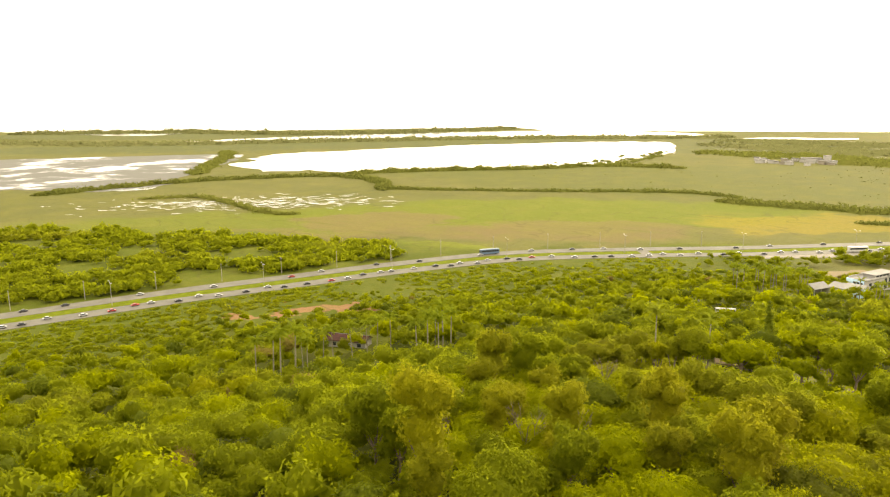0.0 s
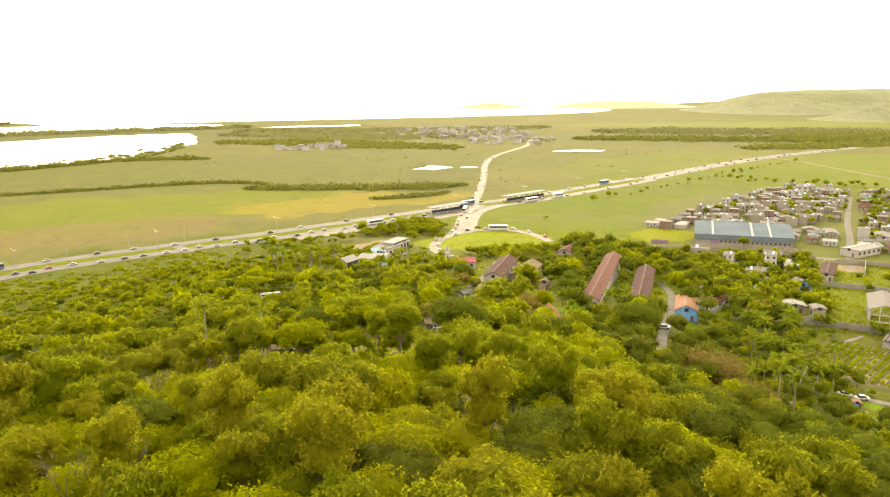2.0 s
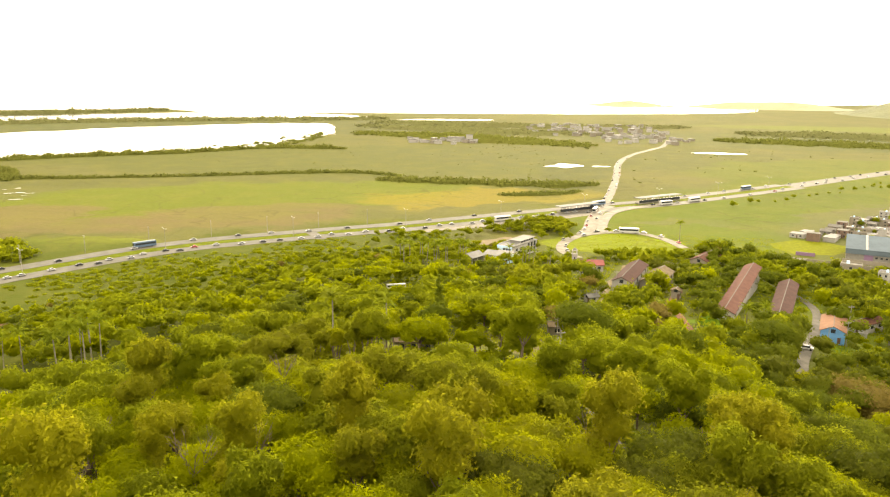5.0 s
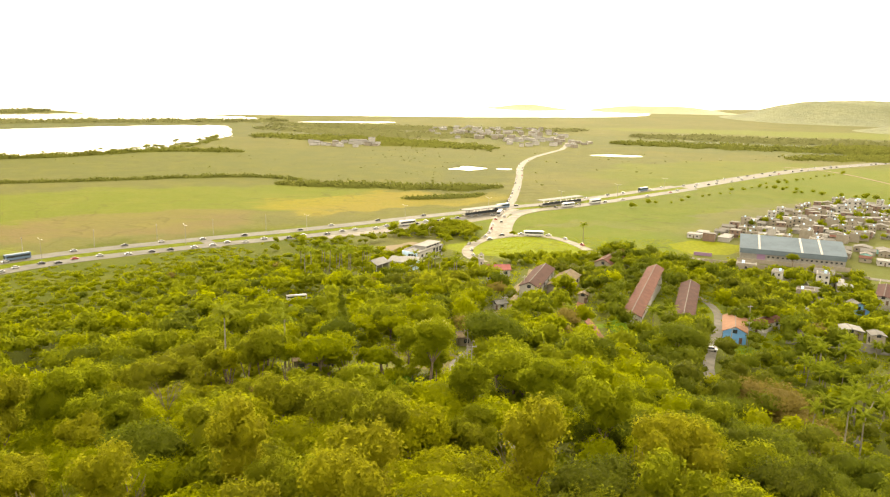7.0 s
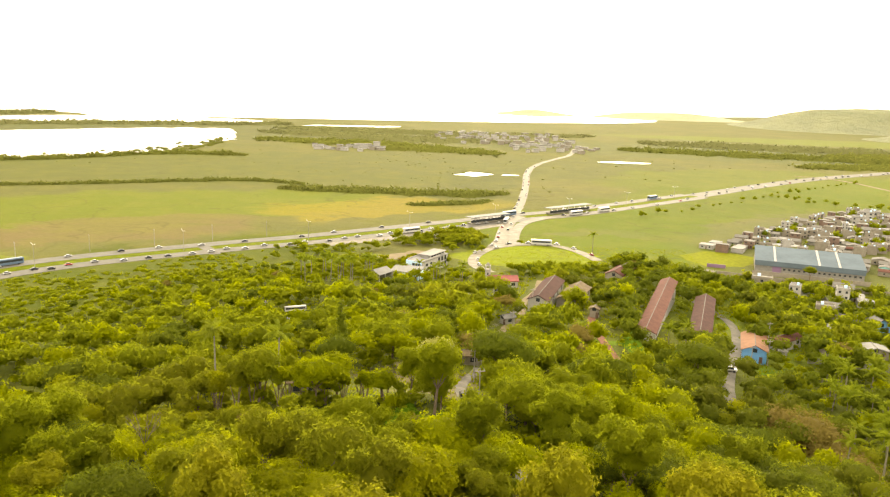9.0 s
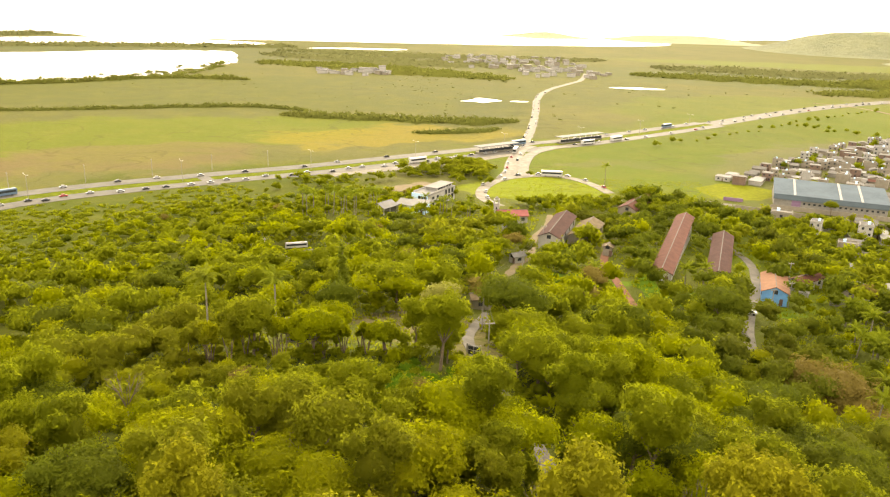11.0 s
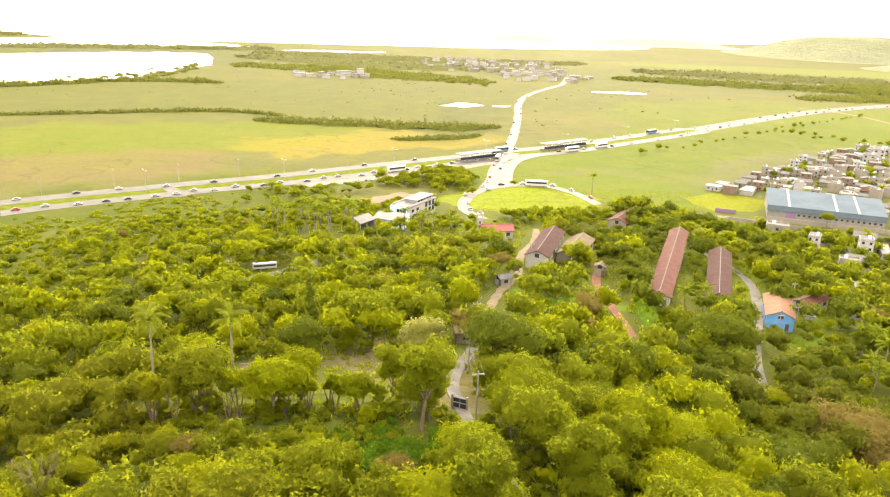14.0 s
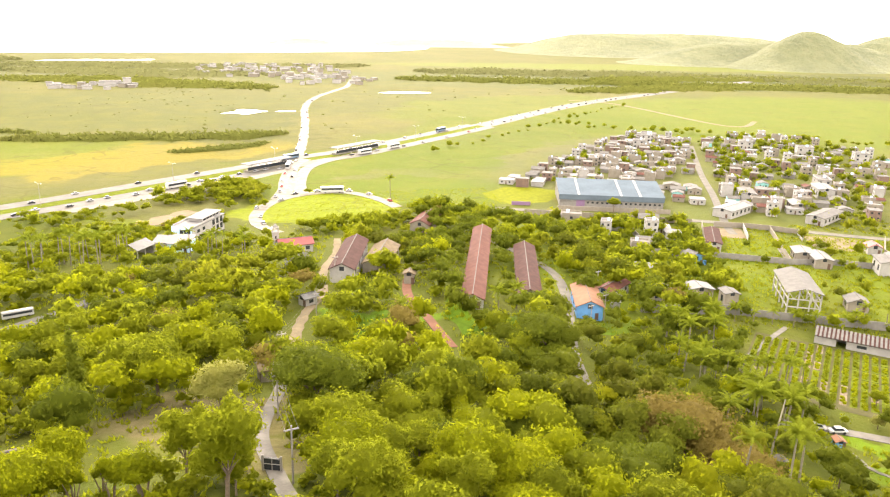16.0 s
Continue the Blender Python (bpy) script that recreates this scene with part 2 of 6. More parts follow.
def ground_material():
    k = Nodes("marsh_and_field_ground")
    sep = k.n.new("ShaderNodeSeparateXYZ")
    k.l.new(k.pos.outputs["Position"], sep.inputs[0])
    warp = k.math("MULTIPLY", k.math("SUBTRACT", k.noise(0.012, 5.0), 0.5), 130.0)
    warp2 = k.math("MULTIPLY", k.math("SUBTRACT", k.noise(0.017, 5.0), 0.5), 130.0)
    px = k.math("ADD", sep.outputs[0], warp)
    py = k.math("ADD", sep.outputs[1], warp2)

    def zone(cx, cy, rx, ry, turn=0.0, soft=0.6):
        c, s = math.cos(radians(turn)), math.sin(radians(turn))
        dx, dy = k.math("SUBTRACT", px, cx), k.math("SUBTRACT", py, cy)
        u = k.math("ADD", k.math("MULTIPLY", dx, c / rx), k.math("MULTIPLY", dy, s / rx))
        v = k.math("ADD", k.math("MULTIPLY", dx, -s / ry), k.math("MULTIPLY", dy, c / ry))
        d = k.math("ADD", k.math("MULTIPLY", u, u), k.math("MULTIPLY", v, v))
        return k.step(d, 1.0 + soft * 0.5, 1.0 - soft * 0.5)

    olive, green, lime = (0.077, 0.08, 0.024), (0.092, 0.115, 0.008), (0.15, 0.19, 0.006)
    tan, yellow, dark = (0.13, 0.09, 0.046), (0.21, 0.158, 0.015), (0.06, 0.075, 0.008)
    c = k.mix(k.step(k.noise(0.008, 5.0), 0.4, 0.65), olive, (0.098, 0.094, 0.032))
    c = k.mix(k.step(k.noise(0.05, 4.0), 0.5, 0.75), c, (0.085, 0.085, 0.028))
    def paint(z, col, f):
        nonlocal c
        c = k.mix(k.math("MULTIPLY", z, f), c, col)

    paint(zone(-10, 200, 380, 170, 30), dark, 0.9)
    paint(zone(-230, 500, 210, 75, 30), green, 0.9)
    paint(zone(-420, 330, 150, 60, 40), green, 0.7)
    paint(zone(-330, 410, 60, 36, 30), tan, 0.7)
    paint(zone(-185, 440, 75, 38, 32), tan, 0.6)
    paint(zone(-320, 350, 130, 22, 38), tan, 0.5)
    paint(zone(-45, 548, 95, 40, 22), yellow, 0.6)
    paint(zone(-258, 330, 60, 26, 35), lime, 0.5)
    paint(zone(-120, 405, 60, 14, 38), lime, 0.7)
    paint(zone(115, 478, 120, 85, 20), (0.076, 0.108, 0.006), 0.95)
    paint(zone(-190, 790, 330, 150, 12), (0.07, 0.078, 0.02), 0.75)
    paint(zone(60, 880, 260, 130, 0), (0.075, 0.08, 0.028), 0.6)
    paint(zone(500, 1150, 600, 150, -8), (0.07, 0.08, 0.03), 0.7)
    paint(zone(112, 470, 40, 16, 15), (0.105, 0.1, 0.04), 0.7)
    paint(zone(150, 405, 22, 14, 0, 0.3), yellow, 0.9)
    paint(zone(42, 396, 29, 34, 0, 0.3), lime, 0.9)
    paint(zone(560, 690, 280, 190, 20), (0.088, 0.12, 0.01), 0.8)
    paint(zone(300, 800, 170, 90, 30), (0.085, 0.107, 0.012), 0.7)
    paint(zone(-330, 190, 190, 110, 50), (0.05, 0.066, 0.006), 0.9)
    paint(zone(-205, 235, 240, 72, 52), (0.052, 0.068, 0.006), 0.9)
    paint(zone(235, 600, 190, 110, 42), (0.07, 0.098, 0.008), 0.8)
    paint(zone(-29, 138, 22, 5, 0, 0.4), (0.055, 0.075, 0.008), 0.9)
    paint(zone(-200, 262, 230, 62, 52), (0.05, 0.066, 0.005), 0.9)
    paint(zone(235, 500, 115, 48, 46), (0.1, 0.095, 0.05), 0.85)
    paint(zone(330, 440, 110, 70, 30), (0.1, 0.115, 0.03), 0.6)
    paint(zone(160, 330, 40, 26, -20), (0.09, 0.09, 0.04), 0.8)
    paint(zone(-390, 235, 150, 70, 20), (0.065, 0.082, 0.008), 0.85)
    paint(zone(-1000, 960, 620, 110, 42), (0.06, 0.07, 0.03), 0.85)
    paint(zone(-1500, 1120, 520, 150, 30), (0.06, 0.07, 0.03), 0.85)
    paint(zone(-330, 1300, 300, 200, 0), (0.062, 0.07, 0.03), 0.7)
    paint(zone(860, 1150, 540, 190, -5), (0.052, 0.062, 0.024), 0.85)
    paint(zone(1000, 1480, 700, 110, -5), (0.105, 0.13, 0.02), 0.8)
    paint(zone(22, 690, 40, 120, -8), (0.062, 0.068, 0.024), 0.8)
    paint(zone(-205, 209, 22, 7, 42, 0.3), (0.2, 0.1, 0.06), 0.95)
    paint(zone(-223, 185, 10, 6, 42, 0.3), (0.2, 0.1, 0.06), 0.95)
    paint(zone(40, 236, 12, 9, 0), (0.08, 0.16, 0.006), 0.9)
    paint(zone(107, 247, 8, 8, 0, 0.4), (0.08, 0.16, 0.006), 0.9)
    paint(zone(62, 236, 10, 12, 0), (0.08, 0.16, 0.006), 0.9)
    paint(zone(120, 162, 14, 10, 0), (0.1, 0.17, 0.006), 0.9)
    paint(zone(-7, 151, 9, 9, 0), (0.16, 0.13, 0.075), 0.8)
    paint(zone(-12, 177, 26, 16, 0), (0.125, 0.1, 0.055), 0.85)
    paint(zone(-48, 386, 34, 13, 35, 0.4), (0.1, 0.13, 0.01), 0.85)
    paint(zone(-22, 395, 14, 9, 20, 0.4), (0.36, 0.29, 0.17), 0.8)
    paint(zone(175, 300, 90, 75, 0), (0.1, 0.135, 0.008), 0.8)
    paint(zone(300, 420, 170, 120, 0), (0.08, 0.09, 0.03), 0.75)
    # mottling: tussocks, dry tufts and long streaks of sedge
    mid = k.step(k.noise(0.04, 6.0, 0.7), 0.42, 0.66)
    c = k.mix(k.math("MULTIPLY", mid, 0.3), c, (0.14, 0.13, 0.022))
    mp = k.n.new("ShaderNodeMapping")
    mp.inputs["Rotation"].default_value = (0, 0, radians(35))
    mp.inputs["Scale"].default_value = (0.02, 0.16, 1.0)
    k.l.new(k.pos.outputs["Position"], mp.inputs["Vector"])
    streak = k.step(k.noise(1.0, 5.0, 0.65, mp.outputs["Vector"]), 0.5, 0.72)
    c = k.mix(k.math("MULTIPLY", streak, 0.4), c, (0.07, 0.085, 0.008))
    fine = k.step(k.noise(0.35, 6.0, 0.7), 0.35, 0.75)
    c = k.mix(k.math("MULTIPLY", fine, 0.45), c, (0.06, 0.065, 0.01))
    tuft = k.step(k.noise(1.3, 5.0, 0.75), 0.45, 0.7)
    c = k.mix(k.math("MULTIPLY", tuft, 0.3), c, (0.05, 0.062, 0.008))
    # thin drainage ditches wander over the marsh
    line = k.math("ABSOLUTE", k.math("SUBTRACT", k.noise(0.011, 3.0, 0.5), 0.5))
    c = k.mix(k.math("MULTIPLY", k.step(line, 0.006, 0.001), 0.35), c, (0.05, 0.045, 0.012))
    k.bump(k.noise(0.5, 6.0, 0.7), 0.8, 0.5)
    # faint sheen at low view angles stands in for haze over the far plain
    k.b.inputs["Sheen Weight"].default_value, k.b.inputs["Sheen Roughness"].default_value = 0.012, 0.4
    k.b.inputs["Sheen Tint"].default_value = (1.0, 0.93, 0.66, 1.0)
    return k.done(c, 0.95, shine=0.05)


GROUND = ground_material()

# ---- mesh helpers


def part(name, bm, material, parent=None, label=""):
    me = bpy.data.meshes.new(name)
    bm.to_mesh(me)
    bm.free()
    me.materials.append(material)
    ob = new(name, me)
    ob.parent = parent
    return tagged(ob, label=label)


def thing(name, label, category, group="", kind="", at=None):
    ob = new(name)
    ob.empty_display_size = 0.5
    if at is not None:
        ob.matrix_basis = at
    return tagged(ob, label, category, group, kind)


def mesh_of(name, verts, tris, material, smooth=True, hue=None):
    me = bpy.data.meshes.new(name)
    verts, tris = np.asarray(verts, np.float32), np.asarray(tris, np.int32)
    me.vertices.add(len(verts))
    me.vertices.foreach_set("co", verts.ravel())
    me.loops.add(tris.size)
    me.loops.foreach_set("vertex_index", tris.ravel())
    me.polygons.add(len(tris))
    me.polygons.foreach_set("loop_start", np.arange(0, tris.size, tris.shape[1], dtype=np.int32))
    me.update(calc_edges=True)
    me.polygons.foreach_set("use_smooth", np.full(len(tris), smooth))
    if hue is not None:
        me.attributes.new("hue", "FLOAT", "POINT").data.foreach_set("value", np.asarray(hue, np.float32))
    me.materials.append(material)
    return me


def box(bm, x0, x1, y0, y1, z0, z1):
    v = [bm.verts.new((x, y, z)) for z in (z0, z1) for x, y in ((x0, y0), (x1, y0), (x1, y1), (x0, y1))]
    for f in ((3, 2, 1, 0), (4, 5, 6, 7), (0, 1, 5, 4), (1, 2, 6, 5), (2, 3, 7, 6), (3, 0, 4, 7)):
        bm.faces.new([v[i] for i in f])
    return v


def boxes(*sizes):
    bm = bmesh.new()
    for b in sizes:
        box(bm, *b)
    return bm


def tube(bm, a, b, ra, rb, n=7):
    a, b = Vector(a), Vector(b)
    q = (b - a).to_track_quat("Z", "Y").to_matrix()
    rings = []
    for c, r in ((a, ra), (b, rb)):
        rings.append([bm.verts.new(c + q @ Vector((r * math.cos(2 * math.pi * i / n), r * math.sin(2 * math.pi * i / n), 0))) for i in range(n)])
    for i in range(n):
        bm.faces.new((rings[0][i], rings[0][(i + 1) % n], rings[1][(i + 1) % n], rings[1][i]))
    bm.faces.new(rings[1])
    bm.faces.new(rings[0][::-1])


def gable(bm, x0, x1, y0, y1, z0, z1, over=0.5, thick=0.18):
    """A pitched roof with its ridge along y, as one closed shell."""
    xm = (x0 + x1) / 2
    slope = (z1 - z0) / (xm - x0)
    x0, x1, y0, y1, z0 = x0 - over, x1 + over, y0 - over, y1 + over, z0 - over * slope
    ring = []
    for y in (y0, y1):
        ring.append([bm.verts.new(p) for p in ((x0, y, z0), (xm, y, z1), (x1, y, z0), (x1, y, z0 + thick), (xm, y, z1 + thick), (x0, y, z0 + thick))])
    for i in range(6):
        bm.faces.new((ring[0][i], ring[0][(i + 1) % 6], ring[1][(i + 1) % 6], ring[1][i]))
    bm.faces.new(ring[0][::-1])
    bm.faces.new(ring[1])


def resample(pts, step):
    pts = [Vector(p) for p in pts]
    out = []
    for i in range(len(pts) - 1):
        p0, p1, p2, p3 = pts[max(i - 1, 0)], pts[i], pts[i + 1], pts[min(i + 2, len(pts) - 1)]
        n = max(1, int((p2 - p1).length / step))
        for j in range(n):
            t = j / n
            out.append(0.5 * (2 * p1 + (p2 - p0) * t + (2 * p0 - 5 * p1 + 4 * p2 - p3) * t * t + (3 * p1 - p0 - 3 * p2 + p3) * t**3))
    return out + [pts[-1]]


def ribbon(name, pts, width, material, label, category="road", lift=0.12, offset=0.0, kind="structure", step=6.0, closed=False, rough=0.0):
    """A road slab draped on the land along a smooth line."""
    if closed:
        pts = list(pts) + [pts[0]]
    line = resample(pts, step)
    rng = random.Random(len(line))
    bm = bmesh.new()
    rows = []
    for i, p in enumerate(line):
        d = line[min(i + 1, len(line) - 1)] - line[max(i - 1, 0)]
        side = Vector((d.y, -d.x)).normalized()
        row = []
        for s in (-0.5, 0.5):
            w = s * width * (1 + rough * rng.uniform(-1, 1))
            q = p + side * (offset + w)
            z = float(land(q.x, q.y)) + lift
            row += [bm.verts.new((q.x, q.y, z)), bm.verts.new((q.x, q.y, z - 0.6))]
        rows.append(row)
    for a, b in zip(rows, rows[1:]):
        bm.faces.new((a[0], b[0], b[2], a[2]))
        bm.faces.new((a[1], b[1], b[0], a[0]))
        bm.faces.new((a[2], b[2], b[3], a[3]))
    bmesh.ops.recalc_face_normals(bm, faces=bm.faces)
    return tagged(part(name, bm, material), label, category, kind=kind)


def sheet(name, pts, z, material, label, category, wobble=6.0, seed=1, kind="structure"):
    """A flat patch with a wandering edge."""
    line = resample(list(pts) + [pts[0]], 12.0)[:-1]
    bm = bmesh.new()
    vs = []
    for p in line:
        n = noise.noise_vector((p.x * 0.03 + seed, p.y * 0.03, seed)) * wobble + noise.noise_vector((p.x * 0.15, p.y * 0.15, seed)) * wobble * 0.35
        vs.append(bm.verts.new((p.x + n.x, p.y + n.y, z)))
    f = bm.faces.new(vs)
    if f.normal.z < 0:
        f.normal_flip()
    bmesh.ops.triangulate(bm, faces=bm.faces)
    bm.normal_update()
    for f in bm.faces:
        if f.normal.z < 0:
            f.normal_flip()
    return tagged(part(name, bm, material), label, category, kind=kind)


# ---- ground


def axis(spans):
    out = []
    for a, b, n in spans:
        out += list(np.linspace(a, b, n, endpoint=False))
    return np.array(out + [spans[-1][1]])


gx = axis([(-4900, -400, 24), (-400, 320, 130), (320, 4900, 24)])
gy = axis([(-1500, -80, 10), (-80, 440, 100), (440, 4900, 30)])
GX, GY = np.meshgrid(gx, gy)
GZ = land(GX, GY)
nx, ny = len(gx), len(gy)
quad = np.arange(ny * nx).reshape(ny, nx)
quads = np.stack([quad[:-1, :-1], quad[:-1, 1:], quad[1:, 1:], quad[1:, :-1]], -1).reshape(-1, 4)
tagged(new("ground", mesh_of("ground", np.stack([GX, GY, GZ], -1).reshape(-1, 3), quads, GROUND)),
       "green and tan marsh fields below a wooded spur", "ground", kind="structure")

# ---- water
sheet("water_lake", [(-773, 675), (-837, 836), (-750, 1014), (-632, 1197), (-421, 1365), (-360, 1250), (-318, 1130), (-340, 1000), (-332, 902), (-420, 810), (-537, 721), (-605, 654), (-700, 640)],
      0.25, WATER, "wide white shining coastal lake", "lake", 24, 1)
sheet("water_channel", [(-1290, 880), (-1213, 1106), (-1049, 1426), (-800, 1640), (-620, 1700), (-470, 1690), (-385, 1590), (-560, 1480), (-722, 1370), (-997, 1161)],
      0.25, WATER, "bright tidal channel behind the mangrove bar", "water", 10, 2)
# east of the channel, added water stands in for white haze over land
sheet("water_sea", [(-4800, 1300), (-1830, 1050), (-1506, 1352), (-966, 1762), (-760, 1660), (-560, 1740), (-400, 1800), (-120, 1880), (240, 2020), (560, 2250), (900, 2900), (2500, 4800), (-4800, 4800)],
      0.21, WATER, "pale sea, its right part standing in for horizon haze", "sea", 12, 3)
sheet("water_mudflat", [(-1150, 560), (-1076, 640), (-926, 792), (-850, 760), (-709, 550), (-640, 440), (-725, 387), (-900, 300), (-1200, 330)],
      0.2, MUD, "shallow lagoon with drying mud banks", "lagoon", 12, 4)
sheet("water_pond", [(-4, 760), (6, 775), (14, 792), (30, 784), (44, 776), (36, 764), (20, 756), (8, 766)], 0.2, WATER, "small bright pond in the scrub", "pond", 7, 5)
sheet("water_pond_4", [(-305, 1530), (-250, 1575), (-180, 1590), (-110, 1605), (-125, 1575), (-200, 1550)], 0.24, WATER, "pale tidal pools before the far shore", "pond", 10, 9)
sheet("water_pond_3", [(48, 770), (54, 777), (68, 776), (62, 770)], 0.22, WATER, "narrow bright pool beside the pond", "pond", 3, 8)
sheet("water_pond_2", [(177, 950), (205, 962), (245, 953), (235, 943), (200, 944)], 0.2, WATER, "thin bright pond beyond the junction", "pond", 2, 6)

# shallow pools left in the wet meadow
rng = np.random.default_rng(61)
bm = bmesh.new()
for i in range(420):
    x, y = rng.normal(-478, 50), 0
    y = 0.62 * (x + 478) + rng.normal(425, 24)
    L, w, a = rng.uniform(1.0, 5.5), rng.uniform(0.3, 1.3), radians(rng.normal(32, 9))
    vs = []
    for k in range(10):
        t = 2 * math.pi * k / 10
        r = rng.uniform(0.7, 1.15)
        u, v = L * math.cos(t) * r, w * math.sin(t) * r
        vs.append(bm.verts.new((x + u * math.cos(a) - v * math.sin(a), y + u * math.sin(a) + v * math.cos(a), 0.2 + i * 0.001)))
    bm.faces.new(vs)
tagged(part("pools", bm, WATER), "scattered bright pools in a wet meadow", "pools", kind="stuff")

# ---- roads
HWY = [(-341.6, 19.0), (-318.7, 98.9), (-297.8, 148.6), (-278.9, 191.5), (-253.9, 238.3), (-224.0, 292.2), (-185.7, 346.9), (-127.3, 392.4), (-77.3, 426.4), (-19.3, 471.4), (21.7, 502.4), (53.7, 527.4), (95.0, 557.6), (208.1, 661.7), (373.9, 819.5), (565.6, 956.3), (902.5, 1186.3)]
ribbon("road_highway", HWY[:14], 9.5, ASPHALT, "grey highway carriageway with queued traffic", offset=9.0)
ribbon("road_highway_2", HWY[:14], 9.5, ASPHALT, "grey highway carriageway on the marsh side", offset=-9.0)
ribbon("ground_median", HWY[:14], 8.2, VERGE, "bright green grass strip between the carriageways", "verge", lift=0.06, rough=0.2)
ribbon("road_highway_3", HWY[13:], 18, ASPHALT, "far highway without a median", lift=0.1)
ribbon("road_crossing", [(-117, 380), (-124, 391), (-131, 400)], 6, ASPHALT, "short paved gap across the highway median", lift=0.09, step=4)
ribbon("road_north", [(45, 540), (56, 610), (68, 710), (75, 779), (85, 842), (104, 911), (132, 978), (157, 1040), (181, 1150)], 6.6, CONCRETE, "bright pale road to the far town", rough=0.2)
ribbon("road_loop", [(19, 354), (12, 372), (13, 394), (23, 418), (40, 430), (58, 430), (70, 414), (76, 394)], 5.6, CONCRETE, "pale road curving round a grass island", lift=0.16)
ribbon("road_slip", [(24, 420), (29, 440), (32, 466), (40, 509), (48, 525)], 8, CONCRETE, "wide pale slip road to the junction", lift=0.2)
ribbon("road_slip_2", [(36, 428), (38, 459), (47, 498), (66, 524), (92, 548)], 6.5, CONCRETE, "pale slip road joining the highway", lift=0.24)
ribbon("road_forecourt", [(-70, 410), (-30, 440), (10, 472), (40, 500)], 10, CONCRETE, "worn pale roadside lay-by", lift=0.08, rough=0.2)
ribbon("road_street", [(205, 322), (213, 339), (243, 391), (274, 448), (329, 541)], 3.6, TRACK, "long pale town street")
ribbon("road_cross", [(120, 385), (183, 355), (216, 338), (242, 318), (270, 300), (360, 250)], 4.6, TRACK, "town cross street between walls", lift=0.16)
ribbon("road_drive", [(74, 196), (79, 213), (87, 233), (99, 261), (106, 290), (100, 330)], 3.3, TRACK, "narrow concrete drive past the blue house")
ribbon("path_dirt", [(10, 205), (13, 221), (14.4, 234), (18.7, 250), (25, 267), (29, 294), (36, 316), (40, 340)], 2.6, DIRT, "bare sandy track between trees", "path", rough=0.25, step=3)
ribbon("ground_lawn", [(22, 219), (30, 227), (38, 233), (42, 242)], 9, LAWN, "mown green lawn beside the red path", "lawn", lift=0.05, rough=0.25, step=3)
ribbon("ground_lawn_2", [(58, 228), (58, 236), (59, 246), (63, 256)], 6, LAWN, "strip of green lawn beside the hall", "lawn", lift=0.05, rough=0.25, step=3)
ribbon("path_red", [(50, 220), (49.8, 230), (49.2, 242), (48.2, 257), (50.4, 269), (55, 284)], 2.7, REDSOIL, "red earth path beside the lawn", "path", step=3)
ribbon("path_lane", [(108, 186), (113, 178), (122, 174), (130, 169), (142, 162)], 3.2, TRACK, "narrow lane below the nursery beds", "path", step=3)
ribbon("path_bed", [(129.8, 213.3), (142, 221.5), (154.7, 229.2)], 1.6, TRACK, "straight concrete gutter beside the beds", "path", step=3)
ribbon("path_slab", [(211, 301), (202, 285)], 2.4, CONCRETE, "pale concrete strip between walled lots", "path", step=3)
sheet("ground_plot", [(125, 416), (142, 428), (164, 417), (150, 391), (131, 391), (125, 403)], 0.06, GRASSPLOT, "bright yellow-green grass plot beside the warehouse", "field", 2.0, 23)
ribbon("ground_lot_3", [(-33, 381), (-24, 392), (-14, 402)], 9, DIRT, "bare pale sandy lot behind the office", "yard", lift=0.08, rough=0.3, step=3)
sheet("ground_lot", [(204, 333), (214, 329), (206, 315), (196, 320)], 0.07, DIRT, "bare sandy walled lot", "yard", 0.8, 21)
sheet("ground_lot_2", [(234, 315), (258, 301), (246, 286), (226, 300)], 0.07, DIRT, "wide bare sandy yard", "yard", 1.2, 22)
ribbon("path_lawn", [(113, 168), (117, 165), (116, 160), (118, 156), (124, 152)], 1.0, TRACK, "winding footpath across the lawn", "path", step=2)
ribbon("path_gate", [(14, 100), (9, 129), (6, 140), (4, 152), (3, 170), (8, 196)], 2.4, TRACK, "steep concrete track down the spur", "path", step=3)
ribbon("path_field", [(380, 860), (418, 813), (430, 640), (480, 665)], 5, DIRT, "pale field track", "path")
ribbon("path_wood", [(-66, 248), (-57, 256), (-44, 267), (-30, 285)], 6, ASPHALT, "grey lane in the wood", "path", step=3)

# ---- trees
ROADS = [(HWY, 24), ([(9, 200), (12, 214), (14, 232), (19, 250)], 6.0), ([(25, 268), (28, 282), (33, 308), (40, 340)], 4.4), ([(74, 196), (87, 233), (99, 261), (106, 290)], 3.4),
         ([(50, 204), (50, 222), (49, 246), (49, 268)], 5.6), ([(17, 92), (14, 100), (9, 129), (4, 152), (3, 170)], 3.9), ([(-66, 248), (-44, 267)], 6.0), ([(-60, 311), (-34, 311)], 7.0), ([(-14, 309), (4, 309)], 5.0),
         ([(20, 352), (12, 372), (13, 391), (29, 430), (40, 509)], 9.0), ([(-70, 410), (10, 472), (40, 500)], 9.0)]


def far_from(pts, x, y):
    d = np.full(np.shape(x), 1e9)
    for (ax, ay), (bx, by) in zip(pts, pts[1:]):
        vx, vy = bx - ax, by - ay
        t = np.clip(((x - ax) * vx + (y - ay) * vy) / (vx * vx + vy * vy), 0, 1)
        d = np.minimum(d, np.hypot(x - ax - t * vx, y - ay - t * vy))
    return d


HX, HYY = np.array([p[0] for p in HWY]), np.array([p[1] for p in HWY])


def ico(sub):
    bm = bmesh.new()
    bmesh.ops.create_icosphere(bm, subdivisions=sub, radius=1.0)
    v = np.array([p.co[:] for p in bm.verts])
    f = np.array([[q.index for q in p.verts] for p in bm.faces])
    bm.free()
    return v, f


